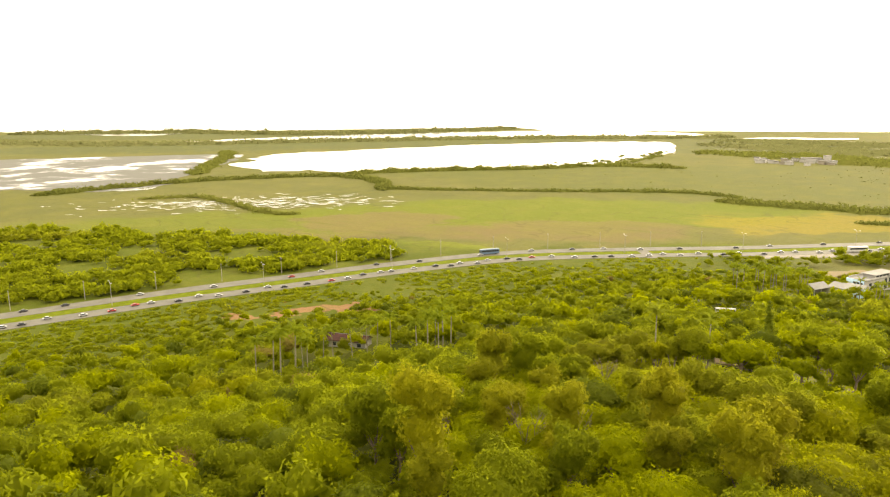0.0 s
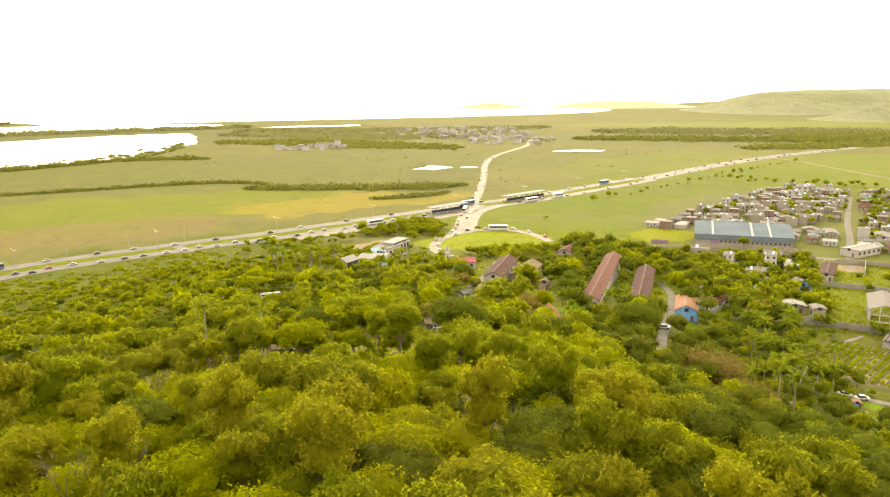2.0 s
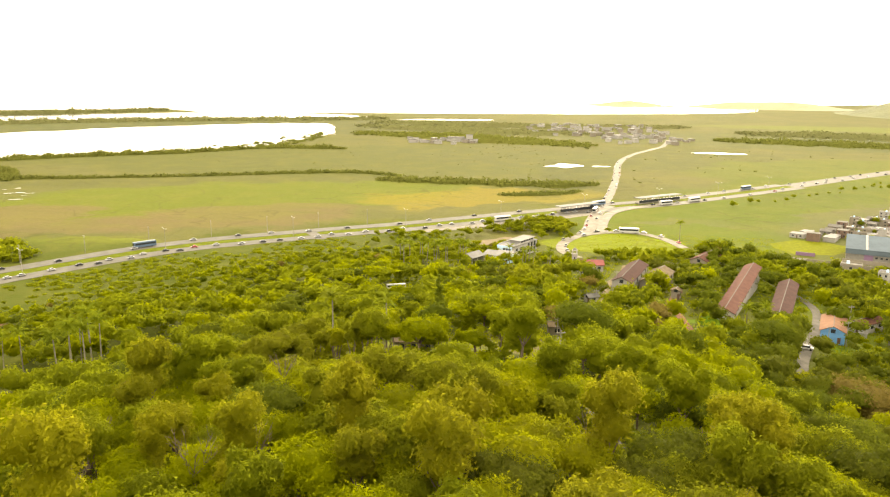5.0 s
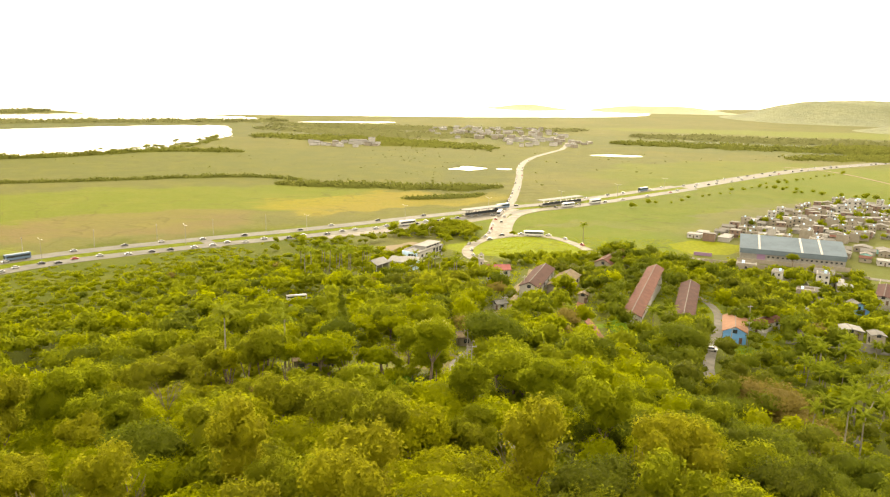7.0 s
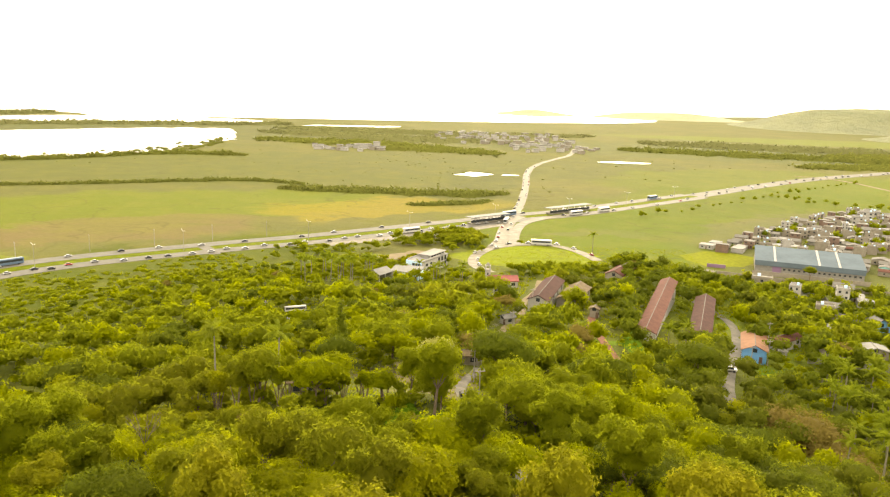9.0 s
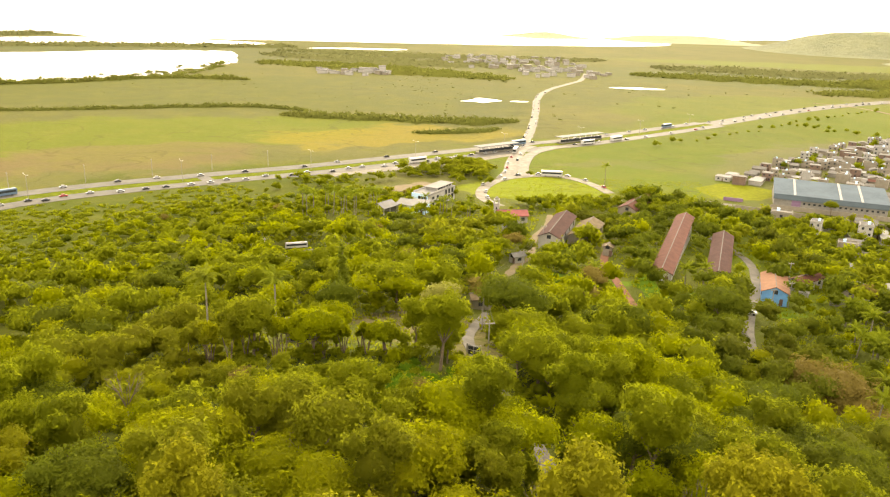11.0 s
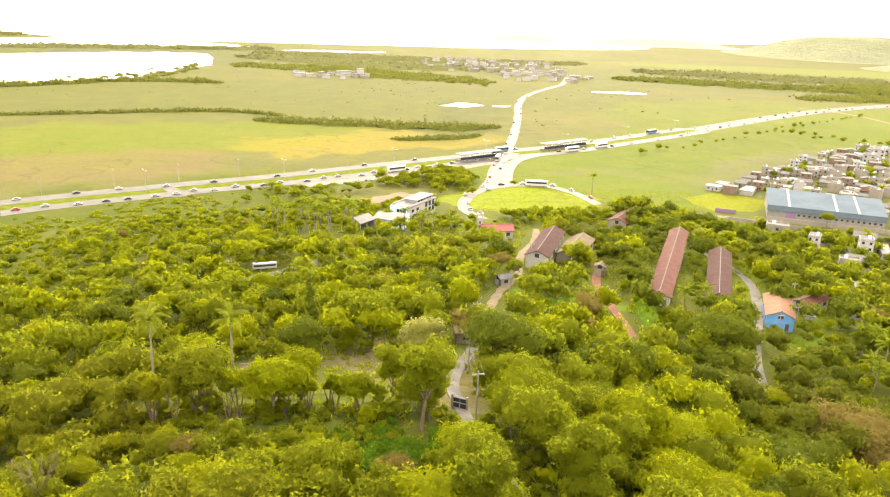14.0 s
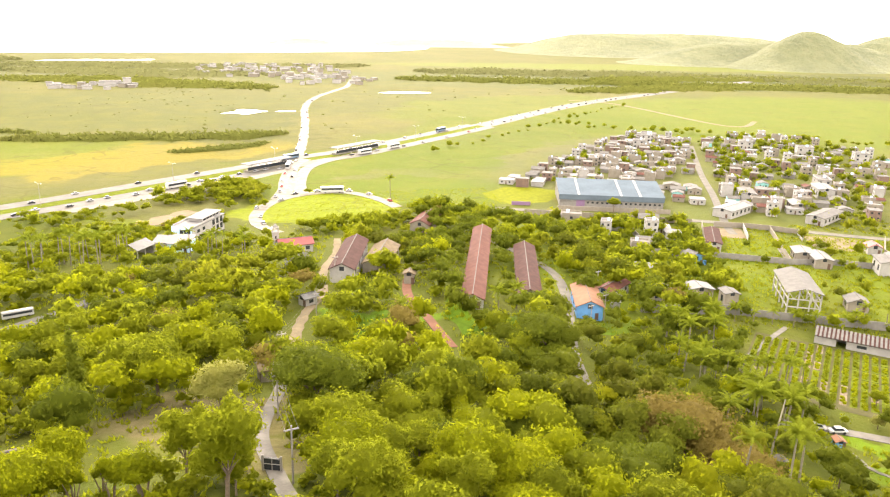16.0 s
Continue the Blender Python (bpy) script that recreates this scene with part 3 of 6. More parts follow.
ICO1, ICO2 = ico(1), ico(2)


def clumps(rng, centres, radii, leaves, leaf, shape=ICO1, rough=0.22, core=0.88):
    """Lumpy leaf masses, each covered with small upturned leaf sprays; vertices and triangles."""
    iv, it = shape
    vs, ts, base = [], [], 0
    for c, r in zip(centres, radii):
        v = iv * (1 + rng.uniform(-rough, rough, (len(iv), 1))) * r * core * np.array([1, 1, 0.8]) + c
        vs.append(v)
        ts.append(it + base)
        base += len(v)
    w = np.asarray(radii) ** 2
    who = rng.choice(len(radii), leaves, p=w / w.sum())
    d = rng.normal(size=(leaves, 3))
    d[:, 2] = np.abs(d[:, 2]) * 0.9 + d[:, 2] * 0.25
    d /= np.linalg.norm(d, axis=1)[:, None]
    p = np.asarray(centres)[who] + d * np.asarray(radii)[who][:, None] * rng.uniform(0.7, 1.22, (leaves, 1)) * np.array([1, 1, 0.8])
    n = d + rng.normal(scale=0.55, size=d.shape)
    n /= np.linalg.norm(n, axis=1)[:, None]
    a = np.cross(n, rng.normal(size=d.shape))
    a /= np.linalg.norm(a, axis=1)[:, None]
    b = np.cross(n, a)
    s = leaf * rng.uniform(0.55, 1.3, (leaves, 1))
    q = np.stack([p - a * s, p + a * s * 0.6 - b * s * 0.55, p + a * s * 0.6 + b * s * 0.55 + n * s * 0.3], 1).reshape(-1, 3)
    vs.append(q)
    ts.append(base + 3 * np.arange(leaves)[:, None] + [[0, 1, 2]])
    return np.concatenate(vs), np.concatenate(ts)


def dome(rng, bumps, leaves, leaf, shape, squash=0.72, sharp=30.0, rise=0.5):
    """One uneven domed crown of radius 1 about its middle: a bulging leaf mass and the leaf sprays that cover it."""
    b = rng.normal(size=(bumps, 3))
    b[:, 2] = np.abs(b[:, 2]) * 0.95 - 0.2
    b /= np.linalg.norm(b, axis=1)[:, None]
    amp = rng.uniform(0.45, 1.0, bumps)
    flat = np.array([1, 1, squash])

    def reach(d):
        lift = np.exp(sharp * (d @ b.T - 1)) * amp
        return 0.6 + rise * lift.max(1), b[lift.argmax(1)]

    def under(p):
        p[:, 2] = np.where(p[:, 2] < 0, p[:, 2] * 0.75, p[:, 2])
        return p

    iv, it = shape
    core = under(iv * (reach(iv)[0] * rng.uniform(0.72, 0.9, len(iv)))[:, None] * flat)
    d = rng.normal(size=(leaves, 3))
    d[:, 2] = np.where(d[:, 2] < -0.5, -d[:, 2], d[:, 2])
    d /= np.linalg.norm(d, axis=1)[:, None]
    far, top = reach(d)
    p = under(d * (far * rng.uniform(0.84, 1.12, leaves))[:, None] * flat)
    n = d + 1.9 * (d - top) + np.array([0, 0, 0.25]) + rng.normal(scale=0.5, size=d.shape)
    n /= np.linalg.norm(n, axis=1)[:, None]
    a = np.cross(n, rng.normal(size=d.shape))
    a /= np.linalg.norm(a, axis=1)[:, None]
    c = np.cross(n, a)
    s = leaf * rng.uniform(0.5, 1.25, (leaves, 1))
    q = np.stack([p - a * s, p + a * s * 0.6 - c * s * 0.6, p + a * s * 0.6 + c * s * 0.6 + n * s * 0.3], 1).reshape(-1, 3)
    return np.concatenate([core, q]), np.concatenate([it, len(core) + 3 * np.arange(leaves)[:, None] + [[0, 1, 2]]])


def crown(rng, subs, bumps, leaves, leaf, shape, squash=0.72, loose=0.0):
    """A whole crown of radius about 1: one main dome with smaller ones leaning out of it."""
    size = [0.82 if subs else 1.0] + list(rng.uniform(0.4, 0.66, subs))
    area = np.array(size) ** 2 / np.sum(np.square(size))
    vs, ts, base = [], [], 0
    turn = rng.uniform(0, 2 * math.pi)
    for i, r in enumerate(size):
        v, t = dome(rng, max(5, int(bumps * (0.5 + 0.5 * r))), int(leaves * area[i]), leaf / r, shape, squash)
        a = turn + i * 2.4 + rng.uniform(-0.4, 0.4)
        u = 0.0 if i == 0 else (1.02 - r) * rng.uniform(0.9, 1.15)
        z = 0.0 if i == 0 else rng.uniform(-0.3, 0.16 + loose) * squash * 1.3
        vs.append(v * r + (math.cos(a) * u, math.sin(a) * u, z))
        ts.append(t + base)
        base += len(v)
    return np.concatenate(vs), np.concatenate(ts)


def make_tree(name, seed, r, height, material, label, lobes=18, leaves=1700, leaf=0.205, subs=4, loose=0.0):
    rng = np.random.default_rng(seed)
    t = thing(name, label, "tree", "trees of the wood")
    v, f = crown(rng, subs, lobes + 34, int(leaves * 2.0), leaf / r, ICO2, height * 0.36 / r, loose)
    v = v * r * 1.08 + (0, 0, height * 0.64)
    bm = bmesh.new()
    tube(bm, (0, 0, -1.0), (0.1, 0.05, height * 0.42), 0.28, 0.18)
    for i in range(5):
        a = i * 1.26 + rng.uniform(-0.3, 0.3)
        tube(bm, (0.1, 0.05, height * 0.36), (math.cos(a) * r * 0.5, math.sin(a) * r * 0.5, height * 0.66), 0.13, 0.05, 5)
    part("trunk", bm, BARK, t)
    ob = new("crown", mesh_of("crown", v, f, material))
    ob.parent = t
    return t


PROTOS = [
    make_tree("tree", 1, 4.6, 10.5, LEAF, "broad green tree with a dense rounded crown"),
    make_tree("tree", 2, 3.8, 11.5, LEAF, "tall green tree with a ragged crown", 14, subs=5, loose=0.4),
    make_tree("tree", 3, 5.2, 9.5, LEAF_LIME, "spreading yellow-green tree with a loose crown", 20, 1900),
    make_tree("tree", 4, 3.3, 8.5, LEAF_LIME, "small lime-green tree with an open crown", 14, 1300),
    make_tree("tree", 5, 5.6, 10.0, LEAF_DARK, "dark green mango tree with a heavy crown", 20, 2000),
    make_tree("tree", 6, 5.0, 9.0, LEAF_DRY, "brownish dry tree with a wide domed crown", 18, 1850),
    make_tree("tree", 7, 3.6, 13.0, LEAF_GOLD, "tall feathery tree with olive-gold leaves", 20, 1800, 0.2, 5, 0.6),
]
WEIGHTS = (0.36, 0.24, 0.22, 0.13, 0.04, 0.01)

PALM_GLADES = [(-110, 194, 10), (-205, 208, 14), (-222, 186, 10), (-150, 134, 8), (-140, 167, 9), (-122, 168, 6), (-150, 122, 6), (-150, 148, 8), (-147, 160, 8), (-146, 172, 8), (-124, 174, 7), (-172, 177, 9), (-160, 181, 8), (-130, 240, 8)]  # round the royal palms and red earth
SPUR_GLADES = [(-2, 177, 13), (-16, 176, 9), (-36, 172, 9), (4, 202, 6), (-48, 258, 7), (-9, 160, 8)]  # clearing on the spur
ROAD_PLOTS = [(14, 306, 6), (20, 304, 6), (26, 307, 5), (-9, 356, 11), (-16, 331, 6), (-13, 348, 7), (22, 313, 10), (53, 302, 6), (43, 405, 32), (-22, 396, 22), (43, 430, 30), (45, 470, 22), (150, 380, 42), (76, 357, 7), (-30, 326, 6)]  # plots towards the roads
EAST_PLOTS = [(110, 250, 5), (105, 246, 5), (108, 242, 4), (118, 254, 6), (124, 166, 10), (165, 204, 14), (150, 190, 8), (165, 188, 12), (140, 222, 9), (165, 250, 20), (110, 158, 6), (113, 164, 6), (110, 262, 6)]  # nursery, hut and town edge
YARDS = [(30, 227, 5), (38, 234, 5), (49, 224, 3), (48, 297, 7), (71, 244, 2), (77, 247, 2), (84, 241, 3), (40, 236, 7), (50, 292, 6), (74, 290, 4), (98, 248, 7), (96, 236, 5), (92, 226, 4)]  # yards round the halls
SPUR_GLADES += [(-46, 141, 5), (-38, 139, 5), (-30, 137, 5.5), (-22, 137, 5.5), (-14, 139, 5), (-6, 133, 8), (-34, 165, 5), (-40, 147, 3), (-30, 147, 3), (-20, 147, 3), (-26, 185, 4), (-48, 158, 4), (-36, 163, 4)]
SPUR_GLADES += [(-29, 163, 7), (-29, 155, 7), (-50, 264, 8), (-45, 253, 6), (31, 264, 8), (23, 266, 6), (41, 272, 5), (78, 157, 6), (84, 147, 6), (-50, 255, 7), (-47, 243, 5), (46, 232, 5), (47, 222, 6), (45, 213, 5), (-12, 158, 8), (-4, 162, 7), (-17, 165, 7)]
CLEAR = PALM_GLADES + SPUR_GLADES + ROAD_PLOTS + EAST_PLOTS + YARDS
HALL_LINES = [([(64, 244), (90, 316)], 6.4), ([(84, 254), (99, 297)], 5.6), ([(32, 274), (41, 302)], 7.0), ([(16, 322), (28, 321)], 6.5)]


def wooded(x, y):
    """Whether a tree may stand here: on the spur and its foot, off the roads, houses and clearings."""
    road_y = np.interp(x, HX, HYY)
    ok = (y < road_y - 18) & (y > -70) & (x > -335)
    edge = np.interp(x, (-20, -8, 2, 76, 82, 118, 135, 160, 200), (455, 420, 352, 356, 385, 362, 225, 185, 185))
    ok &= (y < edge) & (x < 200) & ((far_from(HWY, x, y) > np.where(y < 235, 40, 53)) | (x > -30) | (np.sin(x * 0.31) * np.sin(y * 0.23 + x * 0.05) > 0.6))
    for pts, w in ROADS + HALL_LINES:
        ok &= far_from(pts, x, y) > w
    u, w = (x - 154.5) * 0.707 - (y - 218) * 0.707, (x - 154.5) * 0.707 + (y - 218) * 0.707
    ok &= ~((u > -16) & (u < 40) & (w > -44) & (w < 8))
    for cx, cy, r in CLEAR:
        ok &= np.hypot(x - cx, y - cy) > r
    return ok


rng = np.random.default_rng(5)
cells = 6.3
TX, TY = np.meshgrid(np.arange(-335, 200, cells), np.arange(-66, 460, cells))
TX = (TX + rng.uniform(-2.6, 2.6, TX.shape)).ravel()
TY = (TY + rng.uniform(-2.6, 2.6, TY.shape)).ravel()
keep = wooded(TX, TY) & ((np.abs(np.degrees(np.arctan2(TX, TY + 40))) < 68) | (np.abs(TX) < 110))
TX, TY = TX[keep], TY[keep]
order = np.argsort(np.hypot(TX + 5, (TY - 95) * np.where(TY < 30, 3.0, 1.0)) + rng.uniform(0, 6, len(TX)))
TX, TY = TX[order], TY[order]
TZ = land(TX, TY)
NEAR = 300
for i in range(min(NEAR, len(TX))):
    gold = TY[i] < 100 and TX[i] < 45 and rng.uniform() < 0.16
    shady = TX[i] > 30 and rng.uniform() < (0.8 if TX[i] > 46 else 0.15)
    sunny = -45 < TX[i] < 42 and rng.uniform() < 0.3
    p = PROTOS[6] if gold else PROTOS[4] if shady else PROTOS[2 + int(rng.uniform() < 0.4)] if sunny else PROTOS[rng.choice(6, p=WEIGHTS)]
    s = rng.uniform(0.72, 1.2) * (0.48 if -56 < TX[i] < 3 and 114 < TY[i] < 140 else 1.0)
    copy_thing(p, pose(TX[i], TY[i], TZ[i], rng.uniform(-4, 4), rng.uniform(-4, 4), rng.uniform(0, 360)) @ Matrix.Diagonal((s, s, s * rng.uniform(0.85, 1.15), 1)))
for p in PROTOS:
    for o in (*p.children_recursive, p):
        bpy.data.objects.remove(o)


def stature(x, y):
    """How tall the wood grows: low scrub towards the highway and round the houses."""
    s = np.clip((far_from(HWY, x, y) - np.where(y < 235, 4, 22)) / 115, 0.3, 1.0)
    s = np.where((y > 322) & (x > -5) & (x < 80), np.minimum(s, 0.5), s)
    s = np.where((y > 285) & (y < 352) & (x > -45) & (x < 12), np.minimum(s, 0.62), s)
    s = np.where((y > 215) & (y < 340) & (x > 20) & (x < 112), np.minimum(s, 0.95), s)
    s = np.where((x > 85) & (y < 235), np.minimum(s, 0.75), s)
    s = np.where((x > -60) & (x < 3) & (y > 112) & (y < 141), np.minimum(s, 0.5), s)
    return s


def grove(name, xs, ys, label, material, rmin, rmax, lobes, leaves, leaf, seed, zlift=0.62, shape=ICO2, flat=1.0, category="woodland", low=False):
    """Many trees too far off to count, as one mass of crowns and trunks."""
    rng = np.random.default_rng(seed)
    temps = []
    for k in range(8):
        subs = int(rng.integers(2, 5)) if lobes >= 8 else 0
        temps.append(crown(rng, subs, max(14, int(lobes * 2.6)), leaves * 2, leaf, shape, 0.78 * flat))
    vs, ts, hues, base = [], [], [], 0
    zs = land(xs, ys)
    for x, y, z in zip(xs, ys, zs):
        v, f = temps[rng.integers(8)]
        r = rng.uniform(rmin, rmax) * (float(stature(x, y)) if low else 1.0)
        a = rng.uniform(0, 2 * math.pi)
        h = r * rng.uniform(0.85, 1.4)
        rot = np.array([[math.cos(a) * r, -math.sin(a) * r, 0], [math.sin(a) * r, math.cos(a) * r, 0], [0, 0, h]])
        vs.append(v @ rot.T + (x, y, z + r * 2.2 * zlift * flat))
        ts.append(f + base)
        hues.append(np.full(len(v), rng.uniform()))
        base += len(v)
    ob = new(name, mesh_of(name, np.concatenate(vs), np.concatenate(ts), material, hue=np.concatenate(hues)))
    return tagged(ob, label, category, kind="stuff")


fx, fy = TX[NEAR:], TY[NEAR:]
pick = rng.uniform(size=len(fx))
pick = np.where((fx > 30) & (rng.uniform(size=len(fx)) < np.where(fx > 52, 0.7, 0.28)), 0.9, pick)
near = (np.hypot(fx, fy) < 235) & (fy > 25)
close = (np.hypot(fx + 10, fy - 40) < 135) & (fy > 38)
for nm, sel, mat, lab, sd in (
    ("woodland", pick < 0.62, LEAF, "dense green woodland on the spur and plain", 11),
    ("woodland_light", (pick >= 0.62) & (pick < 0.88), LEAF_LIME, "yellow-green trees scattered through the woodland", 12),
    ("woodland_dark", (pick >= 0.88) & (pick < 0.985), LEAF_DARK, "dark round trees scattered through the woodland", 13),
    ("woodland_dry", pick >= 0.985, LEAF_DRY, "brownish trees scattered through the woodland", 14),
):
    grove(nm, fx[sel & close], fy[sel & close], lab + ", close by", mat, 2.6, 5.4, 21, 420, 0.058, sd + 90, low=True)
    grove(nm, fx[sel & near & ~close], fy[sel & near & ~close], lab, mat, 2.4, 5.6, 12, 250, 0.082, sd, low=True)
    grove(nm, fx[sel & ~near], fy[sel & ~near], lab + ", farther off", mat, 2.6, 5.4, 10, 90, 0.135, sd + 50, shape=ICO1, low=True)

# undergrowth that closes the gaps between the crowns
ux, uy = rng.uniform(-160, 130, 7200), rng.uniform(20, 350, 7200)
ok = wooded(ux, uy)
ux, uy = ux[ok][:2200], uy[ok][:2200]
grove("undergrowth", ux[::2], uy[::2], "green undergrowth below the trees", LEAF, 1.3, 3.0, 3, 10, 0.26, 47, 0.35, ICO1, 0.9, "undergrowth")
grove("undergrowth", ux[1::2], uy[1::2], "yellow-green undergrowth below the trees", LEAF_LIME, 1.2, 2.6, 3, 10, 0.26, 48, 0.35, ICO1, 0.9, "undergrowth")

ux, uy = rng.uniform(-95, 95, 1500), rng.uniform(15, 190, 1500)
ok = wooded(ux, uy)
grove("undergrowth", ux[ok], uy[ok], "thick bushes on the upper spur", LEAF, 1.6, 3.4, 8, 55, 0.13, 49, 0.42, ICO1, 1.0, "undergrowth")

# mangrove belts and hedgerows out on the marsh


def belt(name, pts, width, every, rmin, rmax, label, seed, material=LEAF_FAR, lumps=0.22):
    """A closed band of bushes: one uneven leafy bank with crowns standing out of it."""
    rng = np.random.default_rng(seed)
    line = resample(pts, every * 0.5)
    n = 11
    v = []
    for i, p in enumerate(line):
        q = line[min(i + 1, len(line) - 1)] - line[max(i - 1, 0)]
        side = Vector((q.y, -q.x)).normalized()
        taper = min(1.0, 0.25 + 0.75 * min(i, len(line) - 1 - i) * every * 0.5 / (width + 6))
        for k in range(n):
            u = 2 * k / (n - 1) - 1
            wide = width * 0.5 * taper * (1 + 0.8 * noise.noise((p.x * 0.045, p.y * 0.045, seed + (u > 0))))
            w = p + side * (u * wide) + Vector((rng.uniform(-0.3, 0.3), rng.uniform(-0.3, 0.3))) * every * 0.4
            top = 0.5 + 0.6 * noise.noise((w.x / rmax * 0.35, w.y / rmax * 0.35, seed)) + 0.2 * noise.noise((w.x / rmax, w.y / rmax, seed + 3))
            v.append((w.x, w.y, -0.4 if k in (0, n - 1) else rmax * 0.72 * top * (1 - abs(u) ** 5) * taper))
    idx = np.arange(len(v)).reshape(-1, n)
    f = np.concatenate([np.stack([idx[:-1, :-1], idx[:-1, 1:], idx[1:, 1:]], -1).reshape(-1, 3), np.stack([idx[:-1, :-1], idx[1:, 1:], idx[1:, :-1]], -1).reshape(-1, 3)])
    xs, ys = [], []
    for p in line[1:-1]:
        for _ in range(int(lumps * (width + 6) * every * 0.5 / (rmax * rmax) + rng.uniform())):
            xs.append(p.x + rng.uniform(-0.5, 0.5) * every)
            ys.append(p.y + rng.uniform(-0.42, 0.42) * width)
    # leaf sprays all over the bank
    v = np.array(v)
    p = np.repeat(v, 3, 0) + rng.normal(0, 1, (len(v) * 3, 3)) * np.array([every * 0.25, every * 0.25, rmax * 0.12])
    p[:, 2] = np.maximum(p[:, 2], 0.2)
    w = rng.normal(0, 1, (len(p), 3, 3)) * rmax * 0.2
    base = len(v)
    v = np.concatenate([v, (p[:, None, :] + w).reshape(-1, 3)])
    f = np.concatenate([f, base + np.arange(len(p) * 3).reshape(-1, 3)])
    ob = new(name, mesh_of(name, v, f, material))
    tagged(ob, label, "hedgerow", kind="stuff")
    return grove(name, np.array(xs), np.array(ys), label, material, rmin * 0.5, rmax * 0.6, 5, 9, 0.22, seed, 0.22, ICO1, 0.6, "hedgerow")


belt("hedgerow", [(-140, 626), (-60, 624), (6, 622), (44, 634)], 24, 6, 3, 5.5, "dark mangrove belt across the marsh", 21)
belt("hedgerow", [(-439, 560), (-319, 605), (-190, 665), (-128, 655)], 9, 5, 2.0, 3.4, "dark bushy belt along a ditch", 22)
belt("hedgerow", [(-690, 362), (-661, 500), (-600, 590), (-544, 630), (-470, 600), (-430, 550)], 16, 5, 3, 5.5, "dark mangrove belt beside the lagoon", 23)
belt("hedgerow", [(-709, 560), (-780, 640), (-880, 760), (-960, 830)], 22, 6, 3, 5, "mangrove bank between lagoon and lake", 24)
belt("hedgerow", [(-560, 655), (-480, 740), (-400, 800), (-330, 880), (-240, 890)], 16, 6, 3, 6, "dark trees along the lake shore", 25)
belt("hedgerow", [(-580, 395), (-540, 430), (-430, 395), (-400, 400)], 8, 8, 2.5, 4, "small dark bushes in the wet meadow", 26)
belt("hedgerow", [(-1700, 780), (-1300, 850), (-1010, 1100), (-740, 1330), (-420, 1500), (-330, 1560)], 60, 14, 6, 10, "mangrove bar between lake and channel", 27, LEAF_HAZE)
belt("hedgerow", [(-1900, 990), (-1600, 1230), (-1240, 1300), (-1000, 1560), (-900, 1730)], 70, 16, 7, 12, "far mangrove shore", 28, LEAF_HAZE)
belt("hedgerow", [(-290, 1150), (-160, 1120), (-20, 1060), (60, 1010)], 110, 9, 4, 7, "olive scrub wood beyond the marsh", 29)
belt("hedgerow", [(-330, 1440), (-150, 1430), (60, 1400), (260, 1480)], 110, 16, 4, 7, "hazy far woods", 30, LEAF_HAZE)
lx, ly = rng.normal(0, 15, 150), rng.normal(442, 15, 150)
ok = (far_from(HWY, lx, ly) > 17) & (far_from([(24, 420), (29, 440), (32, 466), (40, 509)], lx, ly) > 8) & (far_from([(-70, 410), (10, 472), (40, 500)], lx, ly) > 7)
grove("roadside_trees", lx[ok], ly[ok], "dark green trees between lay-by and slip road", LEAF, 2.0, 4.6, 8, 90, 0.14, 31, 0.42, ICO1, 0.9, "trees")
lx, ly = rng.uniform(-90, -18, 110), rng.uniform(368, 428, 110)
ok = (far_from(HWY, lx, ly) > 17) & (far_from([(-33, 381), (-14, 402)], lx, ly) > 9) & (far_from([(-60, 378), (-36, 394)], lx, ly) > 7) & (far_from([(-70, 410), (10, 472)], lx, ly) > 7)
grove("roadside_trees", lx[ok], ly[ok], "low green trees round the sandy lot", LEAF, 1.5, 3.4, 8, 70, 0.15, 86, 0.4, ICO1, 0.9, "trees")
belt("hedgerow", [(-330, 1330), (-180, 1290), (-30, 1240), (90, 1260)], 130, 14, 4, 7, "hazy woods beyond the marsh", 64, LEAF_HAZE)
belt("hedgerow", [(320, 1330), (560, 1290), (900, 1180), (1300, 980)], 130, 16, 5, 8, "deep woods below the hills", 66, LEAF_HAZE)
belt("hedgerow", [(430, 960), (640, 1010), (880, 1010), (1150, 920)], 70, 14, 4, 7, "olive woods beyond the fields", 82)
belt("hedgerow", [(560, 1150), (800, 1180), (1100, 1120), (1350, 1050)], 90, 16, 4, 7, "olive woods before the hills", 83)
lx, ly = rng.uniform(28, 92, 95), rng.uniform(352, 388, 95)
ok = (far_from([(19, 354), (12, 372), (13, 394)], lx, ly) > 9) & (far_from([(70, 414), (76, 394)], lx, ly) > 7) & (ly < 366 + 0.3 * (lx - 28)) & (np.hypot(lx - 77, ly - 356) > 9)
grove("roadside_trees", lx[ok], ly[ok], "green trees along the foot of the road loop", LEAF, 2.0, 4.0, 8, 90, 0.17, 38, 0.4, ICO1, 0.9, "trees")
belt("hedgerow", [(-30, 560), (10, 575), (28, 592)], 12, 6, 2, 3.6, "scrub beside the far road", 32)
belt("hedgerow", [(250, 1160), (400, 1130), (600, 1080), (900, 960), (1200, 860)], 70, 12, 5, 8, "olive wood at the foot of the hills", 33)
line = resample([(278, 662), (310, 632), (353, 602), (420, 565), (520, 475), (620, 405)], 5.5)
grove("roadside_trees", np.array([p.x for p in line]) + rng.normal(0, 6, len(line)), np.array([p.y for p in line]) + rng.normal(0, 7, len(line)), "loose row of trees behind the town", LEAF, 1.4, 3.6, 7, 60, 0.18, 34, 0.45, ICO1, 0.9, "trees")
line = resample([(120, 560), (200, 630), (300, 728), (400, 820)], 13.0)
